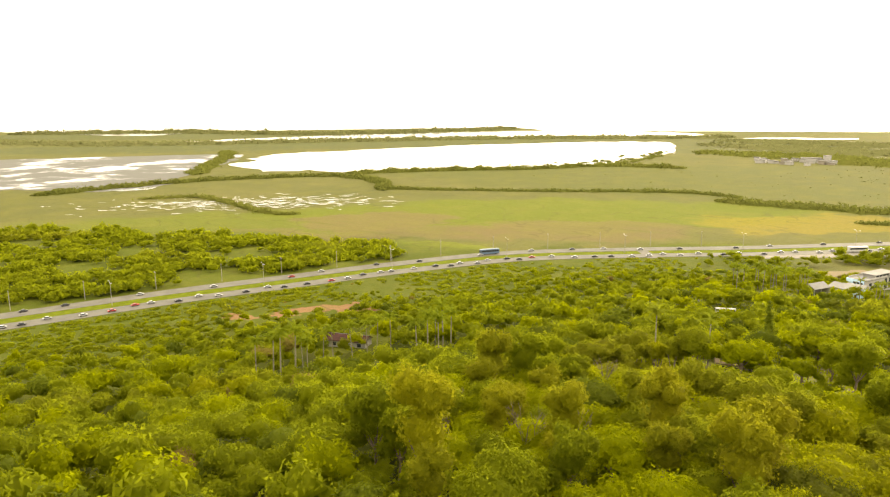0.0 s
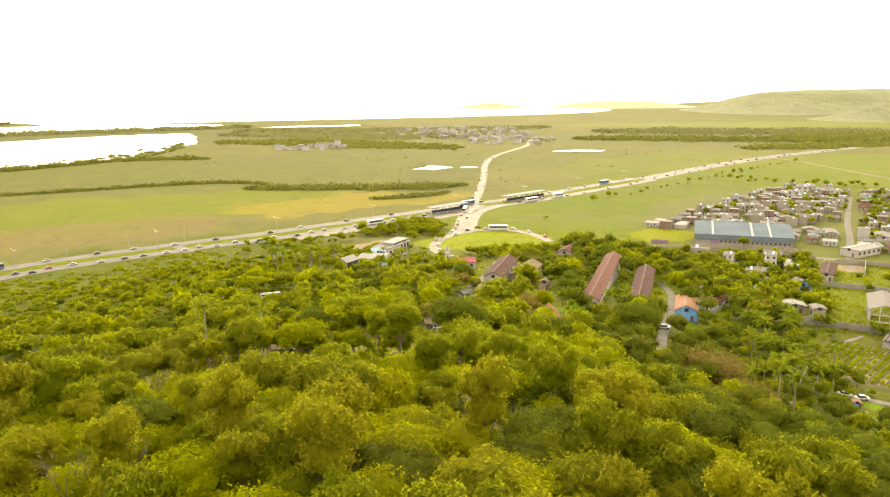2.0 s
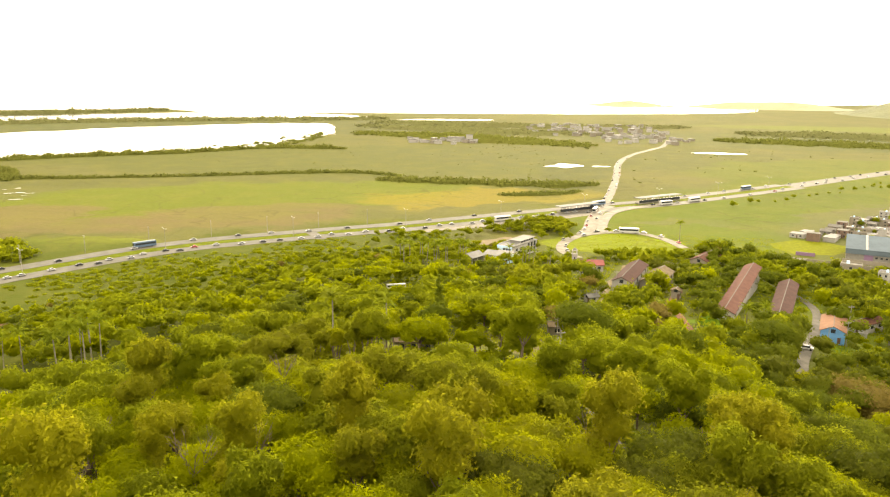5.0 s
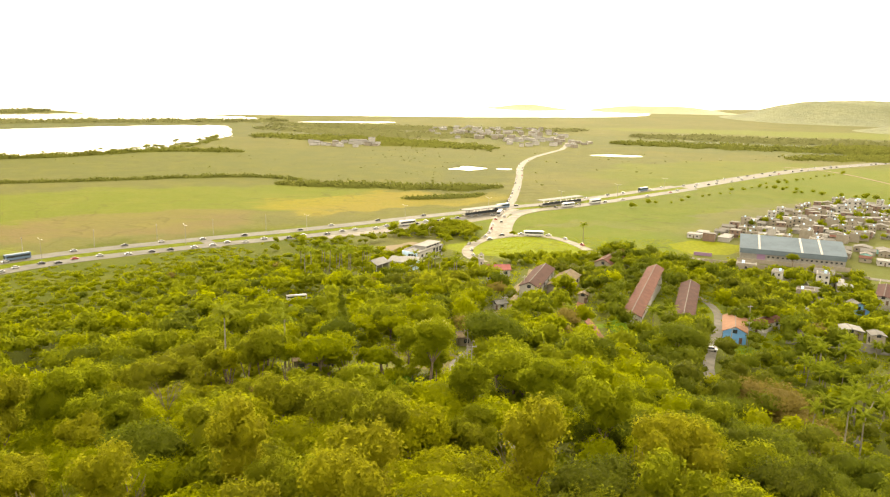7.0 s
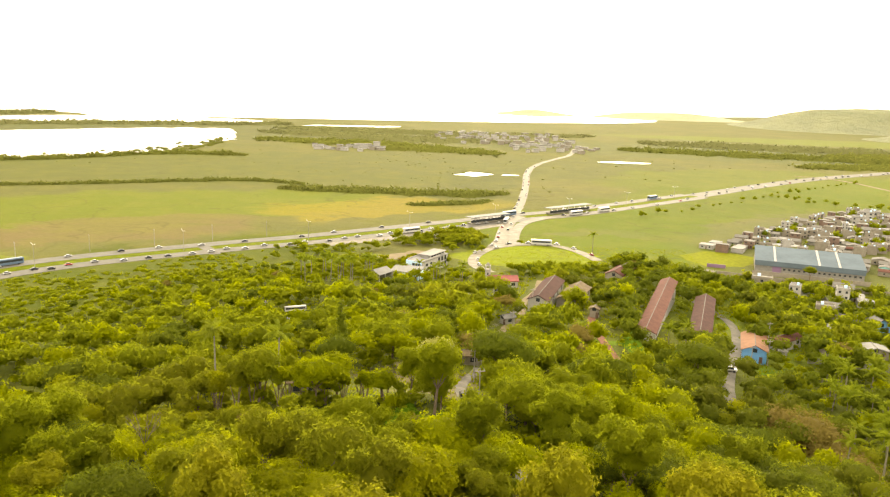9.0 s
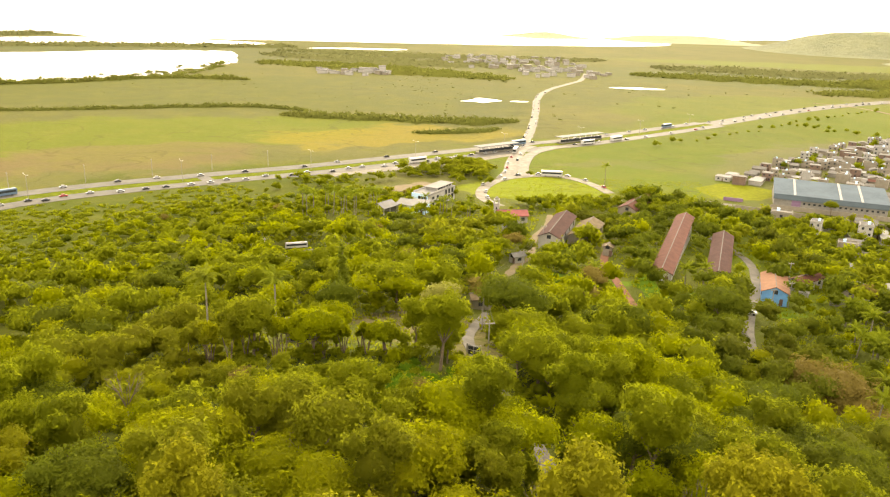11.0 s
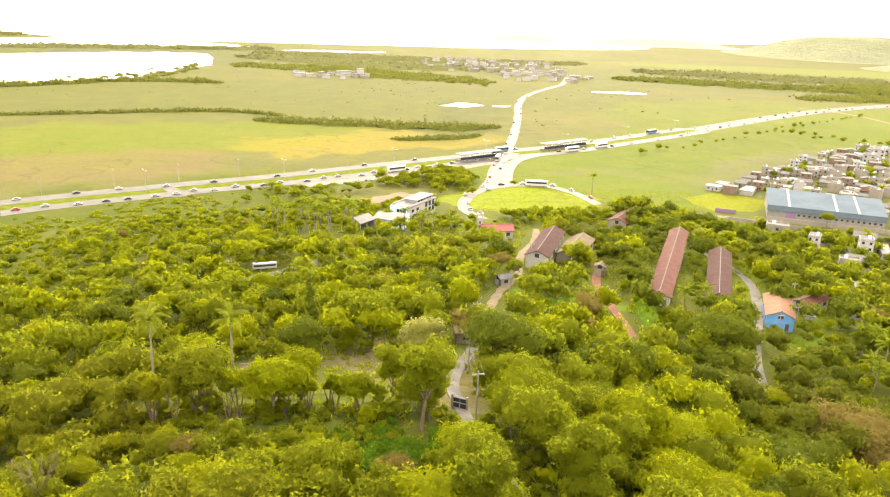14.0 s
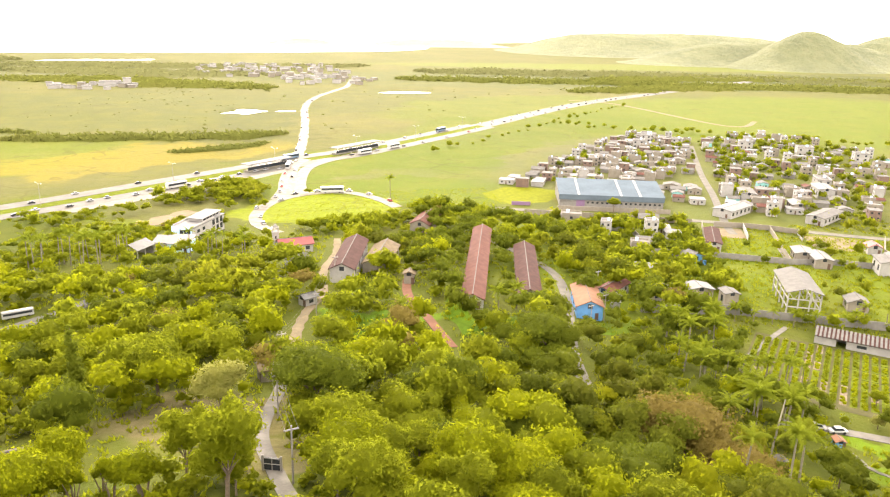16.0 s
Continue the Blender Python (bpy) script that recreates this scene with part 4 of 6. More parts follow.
grove("roadside_trees", np.array([p.x + 14 for p in line]) + rng.normal(0, 2, len(line)), np.array([p.y - 22 for p in line]) + rng.normal(0, 3, len(line)), "single bushes beside the far highway", LEAF, 1.2, 3.0, 7, 60, 0.18, 39, 0.4, ICO1, 0.9, "trees")
rng = np.random.default_rng(35)
sx, sy = rng.uniform(-560, -240, 3600), rng.uniform(120, 345, 3600)
ok = (far_from(HWY, sx, sy) > 20) & (sy > np.interp(sx, HX, HYY) + 8) | ((sx < -345) & (far_from(HWY, sx, sy) > 20))
ok &= (sy < 330 + 0.3 * (sx + 300)) & (np.sin(sx * 0.06 + 1.4 * np.sin(sy * 0.04)) * np.sin(sy * 0.075 + sx * 0.02) + rng.uniform(-0.5, 0.5, len(sx)) > -0.22)
grove("roadside_scrub", sx[ok][:2000], sy[ok][:2000], "scrubby green trees beyond the highway", LEAF, 2.4, 5.8, 6, 26, 0.2, 46, 0.26, ICO1, 0.7, "scrub")
belt("hedgerow", [(-360, 300), (-320, 310), (-285, 310), (-258, 292)], 26, 5, 3, 5, "scrub along field edges", 36, LEAF)
belt("hedgerow", [(84, 395), (95, 390), (112, 378), (130, 362)], 20, 4.5, 3, 4.6, "thick trees behind the loop road", 37, LEAF)

rng = np.random.default_rng(83)
n = 110
u = rng.uniform(0, 1, n)
lx, ly = -342 + 28 * np.sin(u * 3) - np.abs(rng.normal(0, 30, n)) * (1.2 - u), 870 + 260 * u + rng.normal(0, 14, n)
grove("islets", lx, ly, "ragged mangrove islets in the lake shallows", LEAF_FAR, 2.0, 6.5, 5, 10, 0.22, 84, 0.05, ICO1, 0.35, "scrub")
rng = np.random.default_rng(41)
sx, sy = rng.uniform(-420, 30, 380), rng.uniform(640, 1010, 380)
sx, sy = sx + 9 * np.sin(sy * 0.07) + 14 * np.sin(sy * 0.031), sy + 10 * np.sin(sx * 0.06)
ok = (rng.uniform(size=len(sx)) < 0.5 + 0.5 * np.sin(sx * 0.035 + 2 * np.sin(sy * 0.02)) * np.sin(sy * 0.045)) & (far_from([(-537, 721), (-332, 902), (-329, 1136)], sx, sy) > 40) & (sy < 900 + (sx + 330) * 0.9) & (sy > 690 - 0.2 * (sx + 200))
grove("scrub", sx[ok], sy[ok], "low olive scrub dotted over the marsh", LEAF_FAR, 0.6, 1.9, 3, 8, 0.25, 42, 0.06, ICO1, 0.3, "scrub")
sx, sy = rng.uniform(-60, 420, 260), rng.uniform(600, 1000, 260)
ok = (rng.uniform(size=len(sx)) < 0.4 + 0.5 * np.sin(sx * 0.04) * np.sin(sy * 0.05)) & (far_from(HWY, sx, sy) > 30) & (far_from([(45, 540), (56, 610), (79, 811), (163, 1064)], sx, sy) > 12) & (sy > 560 + 0.95 * sx)
grove("scrub", sx[ok], sy[ok], "low bushes scattered over the far fields", LEAF_FAR, 0.8, 2.6, 3, 8, 0.25, 43, 0.06, ICO1, 0.3, "scrub")

# low bush carpet between the wood and the highway
sx, sy = rng.uniform(-340, 20, 16000), rng.uniform(60, 450, 16000)
dh = far_from(HWY, sx, sy)
ok = (dh > 16) & (dh < 95) & (sy < np.interp(sx, HX, HYY)) & (np.hypot(sx + 205, sy - 208) > 15) & (np.hypot(sx + 222, sy - 186) > 10) & (np.hypot(sx + 20, sy - 400) > 24) & (sx < -2 - (sy - 360) * 0.2)
ok &= np.sin(sx * 0.043 + 1.2 * np.sin(sy * 0.03)) * np.sin(sy * 0.05 + sx * 0.021) + rng.uniform(-0.7, 0.7, len(sx)) > np.where(sy < 235, -1.2, np.where(dh < 62, -0.2, -0.4))
sx, sy = sx[ok][:5600], sy[ok][:5600]
grove("bush_carpet", sx[::2], sy[::2], "low green bushes along the highway verge", LEAF, 1.0, 3.0, 6, 24, 0.16, 44, 0.04, ICO1, 0.36, "bushes")
grove("bush_carpet", sx[1::2], sy[1::2], "low bushes in mixed greens along the highway verge", LEAF, 1.0, 3.2, 6, 24, 0.16, 45, 0.04, ICO1, 0.36, "bushes")

# single trees that stand out
for k, x, y, s, label in ((0, 217, 281, 0.6, "round garden tree between walled lots"), (0, 172, 366, 0.75, "single tree in front of the warehouse"), (4, 12, 173, 1.4, "dark green mango tree beside the clearing"), (5, 78, 165, 1.6, "wide brownish tree with a domed crown"), (4, 22.5, 274, 0.48, "small dark round tree beside the sandy track"), (4, 102, 153, 0.7, "dark round tree above the lawn"), (4, 107.5, 158, 0.5, "dark round tree above the lawn"), (0, 126, 184, 0.45, "small garden tree below the beds"), (0, 140, 182, 0.45, "small garden tree below the beds"), (3, 132, 173.5, 0.4, "small pale tree beside the lane"), (5, 82, 153, 1.2, "olive-brown domed tree below the palms"),
                          (4, 69, 209, 1.35, "large dark green tree beside the drive"), (0, 84, 241, 0.6, "small round tree at the bend of the drive"), (1, -1.2, 145.5, 0.66, "feathery green tree beside the track"), (2, 44, 281, 0.8, "bright yellow-green tree beside the gabled house"), (3, -3, 181, 1.15, "pale flowering tree in the clearing"), (0, -14, 192, 1.2, "round dense green tree beside the clearing")):
    t = make_tree("tree", 90 + k, *((4.6, 10.5), (3.8, 11.5), (5.2, 9.5), (4.2, 8.5), (6.2, 10.5), (6.4, 9.5))[k], (LEAF, LEAF, LEAF_LIME, LEAF_PALE, LEAF_DARK, LEAF_DRY)[k], label, 20, 2100)
    t.matrix_basis = pose(x, y, float(land(x, y)) - (2.6 if k == 5 else 0.0), 0, 0, 40 * k) @ Matrix.Scale(s, 4)
    t["group"] = "single trees"
con = thing("conifer", "slim dark conifer rising above the canopy", "tree", at=pose(-26, 187, float(land(-26, 187))) @ Matrix.Scale(1.3, 4))
bm = bmesh.new()
tube(bm, (0, 0, -1), (0, 0, 13), 0.25, 0.05)
part("trunk", bm, BARK, con)
zz = np.linspace(3, 13.2, 16)
v, f = clumps(rng, np.stack([rng.uniform(-0.3, 0.3, 16), rng.uniform(-0.3, 0.3, 16), zz], -1), 1.5 - (zz - 3) * 0.11, 1500, 0.25)
new("crown", mesh_of("crown", v, f, LEAF_DARK)).parent = con

# slim trees whose bare stems show along the grassy bank
def slim_tree(x, y, h, seed, material):
    rng = np.random.default_rng(seed)
    t = thing("slim_tree", "slim green tree with bare forked stems on a bank", "tree", "slim trees on the bank", at=pose(x, y, float(land(x, y)), 0, 0, 70 * seed))
    v, f = crown(rng, 4, 46, 2600, 0.075, ICO2, 0.95, 0.3)
    o = new("crown", mesh_of("crown", v * (h * 0.23, h * 0.23, h * 0.34) + (0, 0, h * 0.66), f, material))
    o.parent = t
    for k in range(4):
        a = k * 1.57 + rng.uniform(-0.5, 0.5)
        bm = bmesh.new()
        p = Vector((math.cos(a) * 0.15, math.sin(a) * 0.15, -0.6))
        q = Vector((math.cos(a) * h * 0.07, math.sin(a) * h * 0.07, h * 0.3))
        tube(bm, p, q, 0.13, 0.1, 6)
        tube(bm, q, Vector((math.cos(a) * h * 0.16, math.sin(a) * h * 0.16, h * 0.62)), 0.1, 0.05, 5)
        part("stem", bm, BARK, t)


for n in range(15):
    slim_tree(-48 + n * 2.55 + 0.8 * math.sin(n * 2.3), 147.5 + 1.6 * math.sin(n * 1.7), (8.8 if n < 9 else 6.2) + 1.1 * math.sin(n * 3.1), 200 + n, LEAF_LIME if n % 3 else LEAF)
rng = np.random.default_rng(67)
ux, uy = rng.normal(-4.5, 4.5, 130), rng.normal(132, 4.0, 130)
ok = far_from([(14, 100), (9, 129), (4, 152)], ux, uy) > 2.6
grove("creeper", ux[ok], uy[ok], "rich green creepers and low bushes below the clearing", LEAF_VIVID, 0.9, 2.0, 8, 60, 0.14, 68, 0.2, ICO1, 0.8, "bushes")

ux, uy = rng.uniform(-52, -6, 420), rng.uniform(133, 150, 420)
ok = far_from([(-50, 143), (-34, 140), (-18, 140), (-10, 143)], ux, uy) > rng.uniform(0.4, 3.0, 420)
grove("creeper", ux[ok], uy[ok], "rank green weeds and saplings on the grassy bank", LEAF, 0.5, 1.5, 8, 50, 0.16, 69, 0.25, ICO1, 1.0, "bushes")

# weeds crowding the edges of the steep track
uy = rng.uniform(92, 150, 150)
ux = np.interp(uy, (92, 100, 129, 140, 152), (17, 14, 9, 6, 4)) + rng.choice([-1, 1], 150) * rng.uniform(2.0, 4.6, 150)
grove("creeper", ux, uy, "leafy weeds crowding the edges of the track", LEAF, 0.6, 1.5, 8, 60, 0.16, 70, 0.3, ICO1, 1.0, "bushes")

# leafless trees between the crowns
def bare_tree(x, y, h, seed):
    rng = np.random.default_rng(seed)
    t = thing("bare_tree", "pale leafless tree with thin grey branches", "tree", "leafless trees", at=pose(x, y, float(land(x, y)), 0, 0, 50 * seed))
    bm = bmesh.new()
    tube(bm, (0, 0, -0.6), (0.2, 0.1, h * 0.45), 0.16, 0.11, 6)
    part("trunk", bm, PALM_BARK, t)
    for k in range(7):
        bm = bmesh.new()
        a, z0 = k * 0.9 + rng.uniform(-0.4, 0.4), h * rng.uniform(0.3, 0.45)
        p = Vector((0.15, 0.08, z0))
        q = p + Vector((math.cos(a) * h * 0.13, math.sin(a) * h * 0.13, h * rng.uniform(0.2, 0.32)))
        tube(bm, p, q, 0.06, 0.04, 5)
        for m in range(4):
            e = a + rng.uniform(-0.9, 0.9)
            r = q + Vector((math.cos(e) * h * 0.12, math.sin(e) * h * 0.12, h * rng.uniform(0.1, 0.26)))
            tube(bm, q, r, 0.04, 0.015, 4)
            for _ in range(3):
                e2 = e + rng.uniform(-1.0, 1.0)
                tube(bm, r, r + Vector((math.cos(e2) * h * 0.06, math.sin(e2) * h * 0.06, h * rng.uniform(0.03, 0.12))), 0.025, 0.01, 4)
        part("branch", bm, BARK, t)


for n, (x, y, h) in enumerate(((-52, 62, 11), (-38, 66, 12), (-34, 74, 10), (-60, 80, 11), (8, 84, 11), (26, 92, 10), (-16, 96, 10), (-46, 118, 10), (52, 112, 9), (70, 128, 9))):
    bare_tree(x, y, h * 0.85, n + 1)


def tufts(name, label, n, spans, size, material, seed):
    """Tall grass and weeds on open ground: many small upright blades."""
    rng = np.random.default_rng(seed)
    xs, ys = rng.uniform(spans[0], spans[1], n), rng.uniform(spans[2], spans[3], n)
    g = np.array([noise.noise((x * 0.09, y * 0.09, seed)) for x, y in zip(xs, ys)])
    ok = g > -0.45
    for pts, w in ROADS + [([(205, 322), (213, 339), (243, 391)], 8), ([(120, 385), (183, 355), (216, 338), (242, 318), (270, 300)], 8), ([(113, 178), (122, 174), (142, 162)], 4)]:
        ok &= far_from(pts, xs, ys) > w * 0.7
    u, w = (xs - 154.5) * 0.707 - (ys - 218) * 0.707, (xs - 154.5) * 0.707 + (ys - 218) * 0.707
    ok &= ~((u > -16) & (u < 38) & (w > -43) & (w < 7))
    xs, ys = xs[ok], ys[ok]
    m = 7
    px, py = np.repeat(xs, m) + rng.normal(0, 0.5, len(xs) * m), np.repeat(ys, m) + rng.normal(0, 0.5, len(xs) * m)
    base = np.stack([px, py, land(px, py) - 0.05], -1)
    a = rng.uniform(0, 2 * math.pi, len(px))
    s = size * rng.uniform(0.5, 1.3, len(px))
    side = np.stack([np.cos(a) * s * 0.35, np.sin(a) * s * 0.35, np.zeros(len(px))], -1)
    tip = base + np.stack([rng.normal(0, 0.4, len(px)) * s, rng.normal(0, 0.4, len(px)) * s, s], -1)
    v = np.stack([base - side, base + side, tip], 1).reshape(-1, 3)
    ob = new(name, mesh_of(name, v, np.arange(len(v)).reshape(-1, 3), material))
    return tagged(ob, label, "grass", kind="stuff")


tufts("tall_grass", "tall green grass and weeds on the lots", 5200, (120, 290, 200, 330), 0.7, LEAF, 71)
tufts("tall_grass", "rough grass among the trees", 5200, (-60, 125, 100, 345), 0.8, LEAF, 72)
tufts("tall_grass", "rank grass inside the road loop and verges", 2200, (14, 130, 355, 430), 0.35, LEAF_LIME, 73)

# ---- hills


def hill(name, cx, cy, rx, ry, h, seed, label, sharp=2.0, pale=False):
    n, mrows = 90, 26
    u, w = np.meshgrid(np.linspace(-1, 1, n), np.linspace(-1, 1, mrows))
    z = np.zeros_like(u)
    for i in range(mrows):
        for j in range(n):
            q = noise.fractal((u[i, j] * rx / 160 + seed, w[i, j] * ry / 120, seed), 0.8, 2.1, 5)
            z[i, j] = h * 1.06 * math.exp(-((abs(u[i, j]) / 0.62) ** sharp)) * math.exp(-((w[i, j] / 0.55) ** 2)) * (1 + 0.1 * q) - 0.07 * h
    idx = np.arange(n * mrows).reshape(mrows, n)
    f = np.stack([idx[:-1, :-1], idx[:-1, 1:], idx[1:, 1:], idx[1:, :-1]], -1).reshape(-1, 4)
    return tagged(new(name, mesh_of(name, np.stack([cx + u * rx, cy + w * ry, z], -1).reshape(-1, 3), f, HILL_HAZE if pale else HILL)), label, "hill", kind="structure")


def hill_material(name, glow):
    """Wooded slopes of the distant backdrop; paler colour and emission stand in for haze."""
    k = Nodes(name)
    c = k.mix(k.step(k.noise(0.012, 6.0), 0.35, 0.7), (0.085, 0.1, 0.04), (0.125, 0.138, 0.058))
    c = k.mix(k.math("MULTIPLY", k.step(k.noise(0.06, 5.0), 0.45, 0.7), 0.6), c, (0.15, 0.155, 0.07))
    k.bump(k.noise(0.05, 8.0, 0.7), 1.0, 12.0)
    # warm emission imitates the bright air in front of the slopes
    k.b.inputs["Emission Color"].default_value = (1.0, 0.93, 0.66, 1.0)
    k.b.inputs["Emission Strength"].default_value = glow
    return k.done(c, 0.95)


HILL, HILL_HAZE = hill_material("hazed_wooded_hillside", 0.03), hill_material("haze_glow_hillside", 0.22)
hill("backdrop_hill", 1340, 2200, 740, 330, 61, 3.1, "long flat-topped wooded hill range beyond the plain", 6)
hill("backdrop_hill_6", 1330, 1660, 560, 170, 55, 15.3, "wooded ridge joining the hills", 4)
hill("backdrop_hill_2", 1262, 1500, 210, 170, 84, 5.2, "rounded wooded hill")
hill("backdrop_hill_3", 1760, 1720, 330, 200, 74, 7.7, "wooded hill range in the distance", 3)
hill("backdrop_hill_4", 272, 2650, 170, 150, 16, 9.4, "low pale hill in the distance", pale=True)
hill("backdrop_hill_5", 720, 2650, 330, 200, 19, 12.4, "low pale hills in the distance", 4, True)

# ---- buildings


def simple_house(name, w, d, h, wall, roof, kind, label, group, floors=1, category="house"):
    """A small house about the origin, its front to -y: walls, roof, windows and a door."""
    t = thing(name, label, category, group)
    part("wall", boxes((-w / 2, w / 2, -d / 2, d / 2, -1.0, h)), wall, t)
    if kind == "gable":
        bm = bmesh.new()
        gable(bm, -w / 2, w / 2, -d / 2, d / 2, h, h + w * 0.13, 0.4)
        bmesh.ops.recalc_face_normals(bm, faces=bm.faces)
        part("roof", bm, roof, t)
        for y in (-d / 2, d / 2 - 0.2):
            bm = bmesh.new()
            v = [bm.verts.new(p) for p in ((-w / 2, y, h), (w / 2, y, h), (0, y, h + w * 0.13), (-w / 2, y + 0.2, h), (w / 2, y + 0.2, h), (0, y + 0.2, h + w * 0.13))]
            for f in ((0, 1, 2), (5, 4, 3), (0, 3, 4, 1), (1, 4, 5, 2), (2, 5, 3, 0)):
                bm.faces.new([v[i] for i in f])
            part("gable_end", bm, wall, t)
    else:
        part("roof", boxes((-w / 2 - 0.25, w / 2 + 0.25, -d / 2 - 0.25, d / 2 + 0.25, h, h + 0.18)), roof, t)
        if kind == "parapet":
            b = bmesh.new()
            for q in ((-w / 2, w / 2, -d / 2, -d / 2 + 0.2), (-w / 2, w / 2, d / 2 - 0.2, d / 2), (-w / 2, -w / 2 + 0.2, -d / 2 + 0.2, d / 2 - 0.2), (w / 2 - 0.2, w / 2, -d / 2 + 0.2, d / 2 - 0.2)):
                box(b, *q, h + 0.18, h + 0.9)
            part("parapet", b, wall, t)
            part("water_tank", boxes((w * 0.1, w * 0.1 + 1.4, d * 0.1, d * 0.1 + 1.4, h + 0.18, h + 1.5)), PALEBLUE, t)
    fh = h / floors
    for k in range(floors):
        z = k * fh + fh * 0.38
        for x in (-w * 0.28, w * 0.25):
            part("window", boxes((x - 0.6, x + 0.6, -d / 2 - 0.05, -d / 2 + 0.1, z, z + 1.1)), GLASS_DARK, t)
        part("window", boxes((-w / 2 - 0.05, -w / 2 + 0.1, -0.6, 0.6, z, z + 1.1)), GLASS_DARK, t)
    part("door", boxes((-0.45, 0.45, -d / 2 - 0.05, -d / 2 + 0.1, 0, 2.1)), WOODDOOR, t)
    return t


def drop(t):
    for o in (*t.children_recursive, t):
        bpy.data.objects.remove(o)


HOUSES = [
    simple_house("house", 8, 9, 3.2, CREAMWALL, TERRACOTTA, "gable", "small cream house with a terracotta gable roof", "town houses"),
    simple_house("house", 7, 9, 5.6, CREAMWALL, GREYWALL, "parapet", "cream two-storey house with a flat roof and parapet", "town houses", 2),
    simple_house("house", 9, 8, 3.0, GREYWALL, FIBRE, "gable", "grey cement house with a fibre-cement roof", "town houses"),
    simple_house("house", 7, 8, 6.0, BRICKWALL, FIBRE, "flat", "unplastered brick two-storey house with a slab roof", "town houses", 2),
    simple_house("house", 10, 8, 3.0, WHITEWALL, WHITEROOF, "flat", "low white house with a pale sheet roof", "town houses"),
    simple_house("house", 6.5, 7, 7.6, WHITEWALL, GREYWALL, "parapet", "tall white three-storey house with a roof terrace", "town houses", 3),
    simple_house("house", 8, 8, 3.2, TEALWALL, FIBRE, "gable", "teal painted house with a grey fibre-cement roof", "town houses"),
    simple_house("house", 11, 9, 3.6, CREAMWALL, FIBRE, "gable", "wide cream house with a weathered grey roof", "town houses"),
]
rng = np.random.default_rng(77)
STREETS = [([(205, 322), (213, 339), (243, 391), (274, 448), (329, 541)], 4.8), ([(120, 385), (183, 355), (216, 338), (242, 318), (270, 300), (360, 250)], 6.5), (HWY, 60)]
placed = []


def inside(poly, x, y):
    hit = False
    for (ax, ay), (bx, by) in zip(poly, poly[1:] + poly[:1]):
        if (ay > y) != (by > y) and x < (bx - ax) * (y - ay) / (by - ay) + ax:
            hit = not hit
    return hit


def settle(n, poly, gap, turn, weights, small=1.0):
    tries = 0
    xs, ys = [p[0] for p in poly], [p[1] for p in poly]
    while n > 0 and tries < 4000:
        tries += 1
        x, y = rng.uniform(min(xs), max(xs)), rng.uniform(min(ys), max(ys))
        if not inside(poly, x, y) or any(far_from(p, np.array(x), np.array(y)) < w for p, w in STREETS):
            continue
        if any(math.hypot(x - a, y - b) < gap for a, b in placed):
            continue
        placed.append((x, y))
        h = HOUSES[rng.choice(len(HOUSES), p=weights)]
        copy_thing(h, pose(x, y, float(land(x, y)), 0, 0, turn + rng.uniform(-7, 7) + rng.choice([0, 90, 0, -90])) @ Matrix.Diagonal((small * rng.uniform(0.75, 1.1), small * rng.uniform(0.75, 1.15), small * rng.uniform(0.9, 1.12), 1)))
        n -= 1


DENSE = (0.05, 0.21, 0.17, 0.12, 0.19, 0.09, 0.02, 0.15)
placed += [(180, 301), (186, 312), (192, 320), (163, 290), (209, 287), (243, 290), (227, 267), (144, 261), (148, 251), (186, 240), (217, 281), (172, 366), (222, 352), (230, 356), (256, 333), (265, 339), (254, 380), (265, 356), (301, 380), (210, 280), (176, 385), (160, 390), (195, 378), (180, 398), (166, 404), (204, 388), (168, 240), (170, 250)]
for x, y, w, d, h, n in ((363, 525, 12, 9, 6.4, 2), (372, 512, 9, 8, 3.2, 1), (385, 491, 13, 11, 7.4, 2), (394, 478, 9, 12, 4.0, 1), (399, 456, 11, 10, 9.0, 3), (410, 446, 14, 9, 3.8, 1), (318, 399, 9, 17, 6.0, 2), (308, 566, 14, 9, 7.0, 2), (298, 552, 9, 9, 8.5, 3), (285, 540, 10, 9, 6.5, 2), (320, 546, 9, 9, 5.8, 2)):
    t = simple_house("house", w * 0.8, d * 0.8, h * 0.82, WHITEWALL if n > 1 else CREAMWALL, FIBRE if n > 1 else WHITEROOF, "parapet" if n > 1 else "flat", "large white flat-roofed town house", "town houses", n)
    t.matrix_basis = pose(x, y, float(land(x, y)), 0, 0, -30)
    placed += [(x, y), (x + 3, y + 4), (x - 3, y - 4)]
settle(142, [(138, 430), (203, 496), (265, 557), (317, 599), (338, 561), (280, 456), (235, 425), (176, 424)], 6.4, -30, DENSE, 0.74)
settle(112, [(347, 560), (396, 584), (438, 550), (432, 463), (289, 330), (229, 352), (259, 409)], 9.2, -30, DENSE, 0.76)
settle(14, [(190, 398), (222, 370), (240, 405), (205, 424)], 7.5, -30, DENSE, 0.78)
settle(12, [(234, 364), (262, 343), (290, 385), (254, 400)], 8.0, -30, DENSE, 0.78)
settle(9, [(142, 358), (196, 347), (178, 312), (157, 290), (131, 322)], 9.0, -25, DENSE, 0.85)
settle(2, [(139, 284), (158, 281), (139, 252), (122, 256)], 9.0, -25, DENSE, 0.85)
for h in HOUSES:
    drop(h)


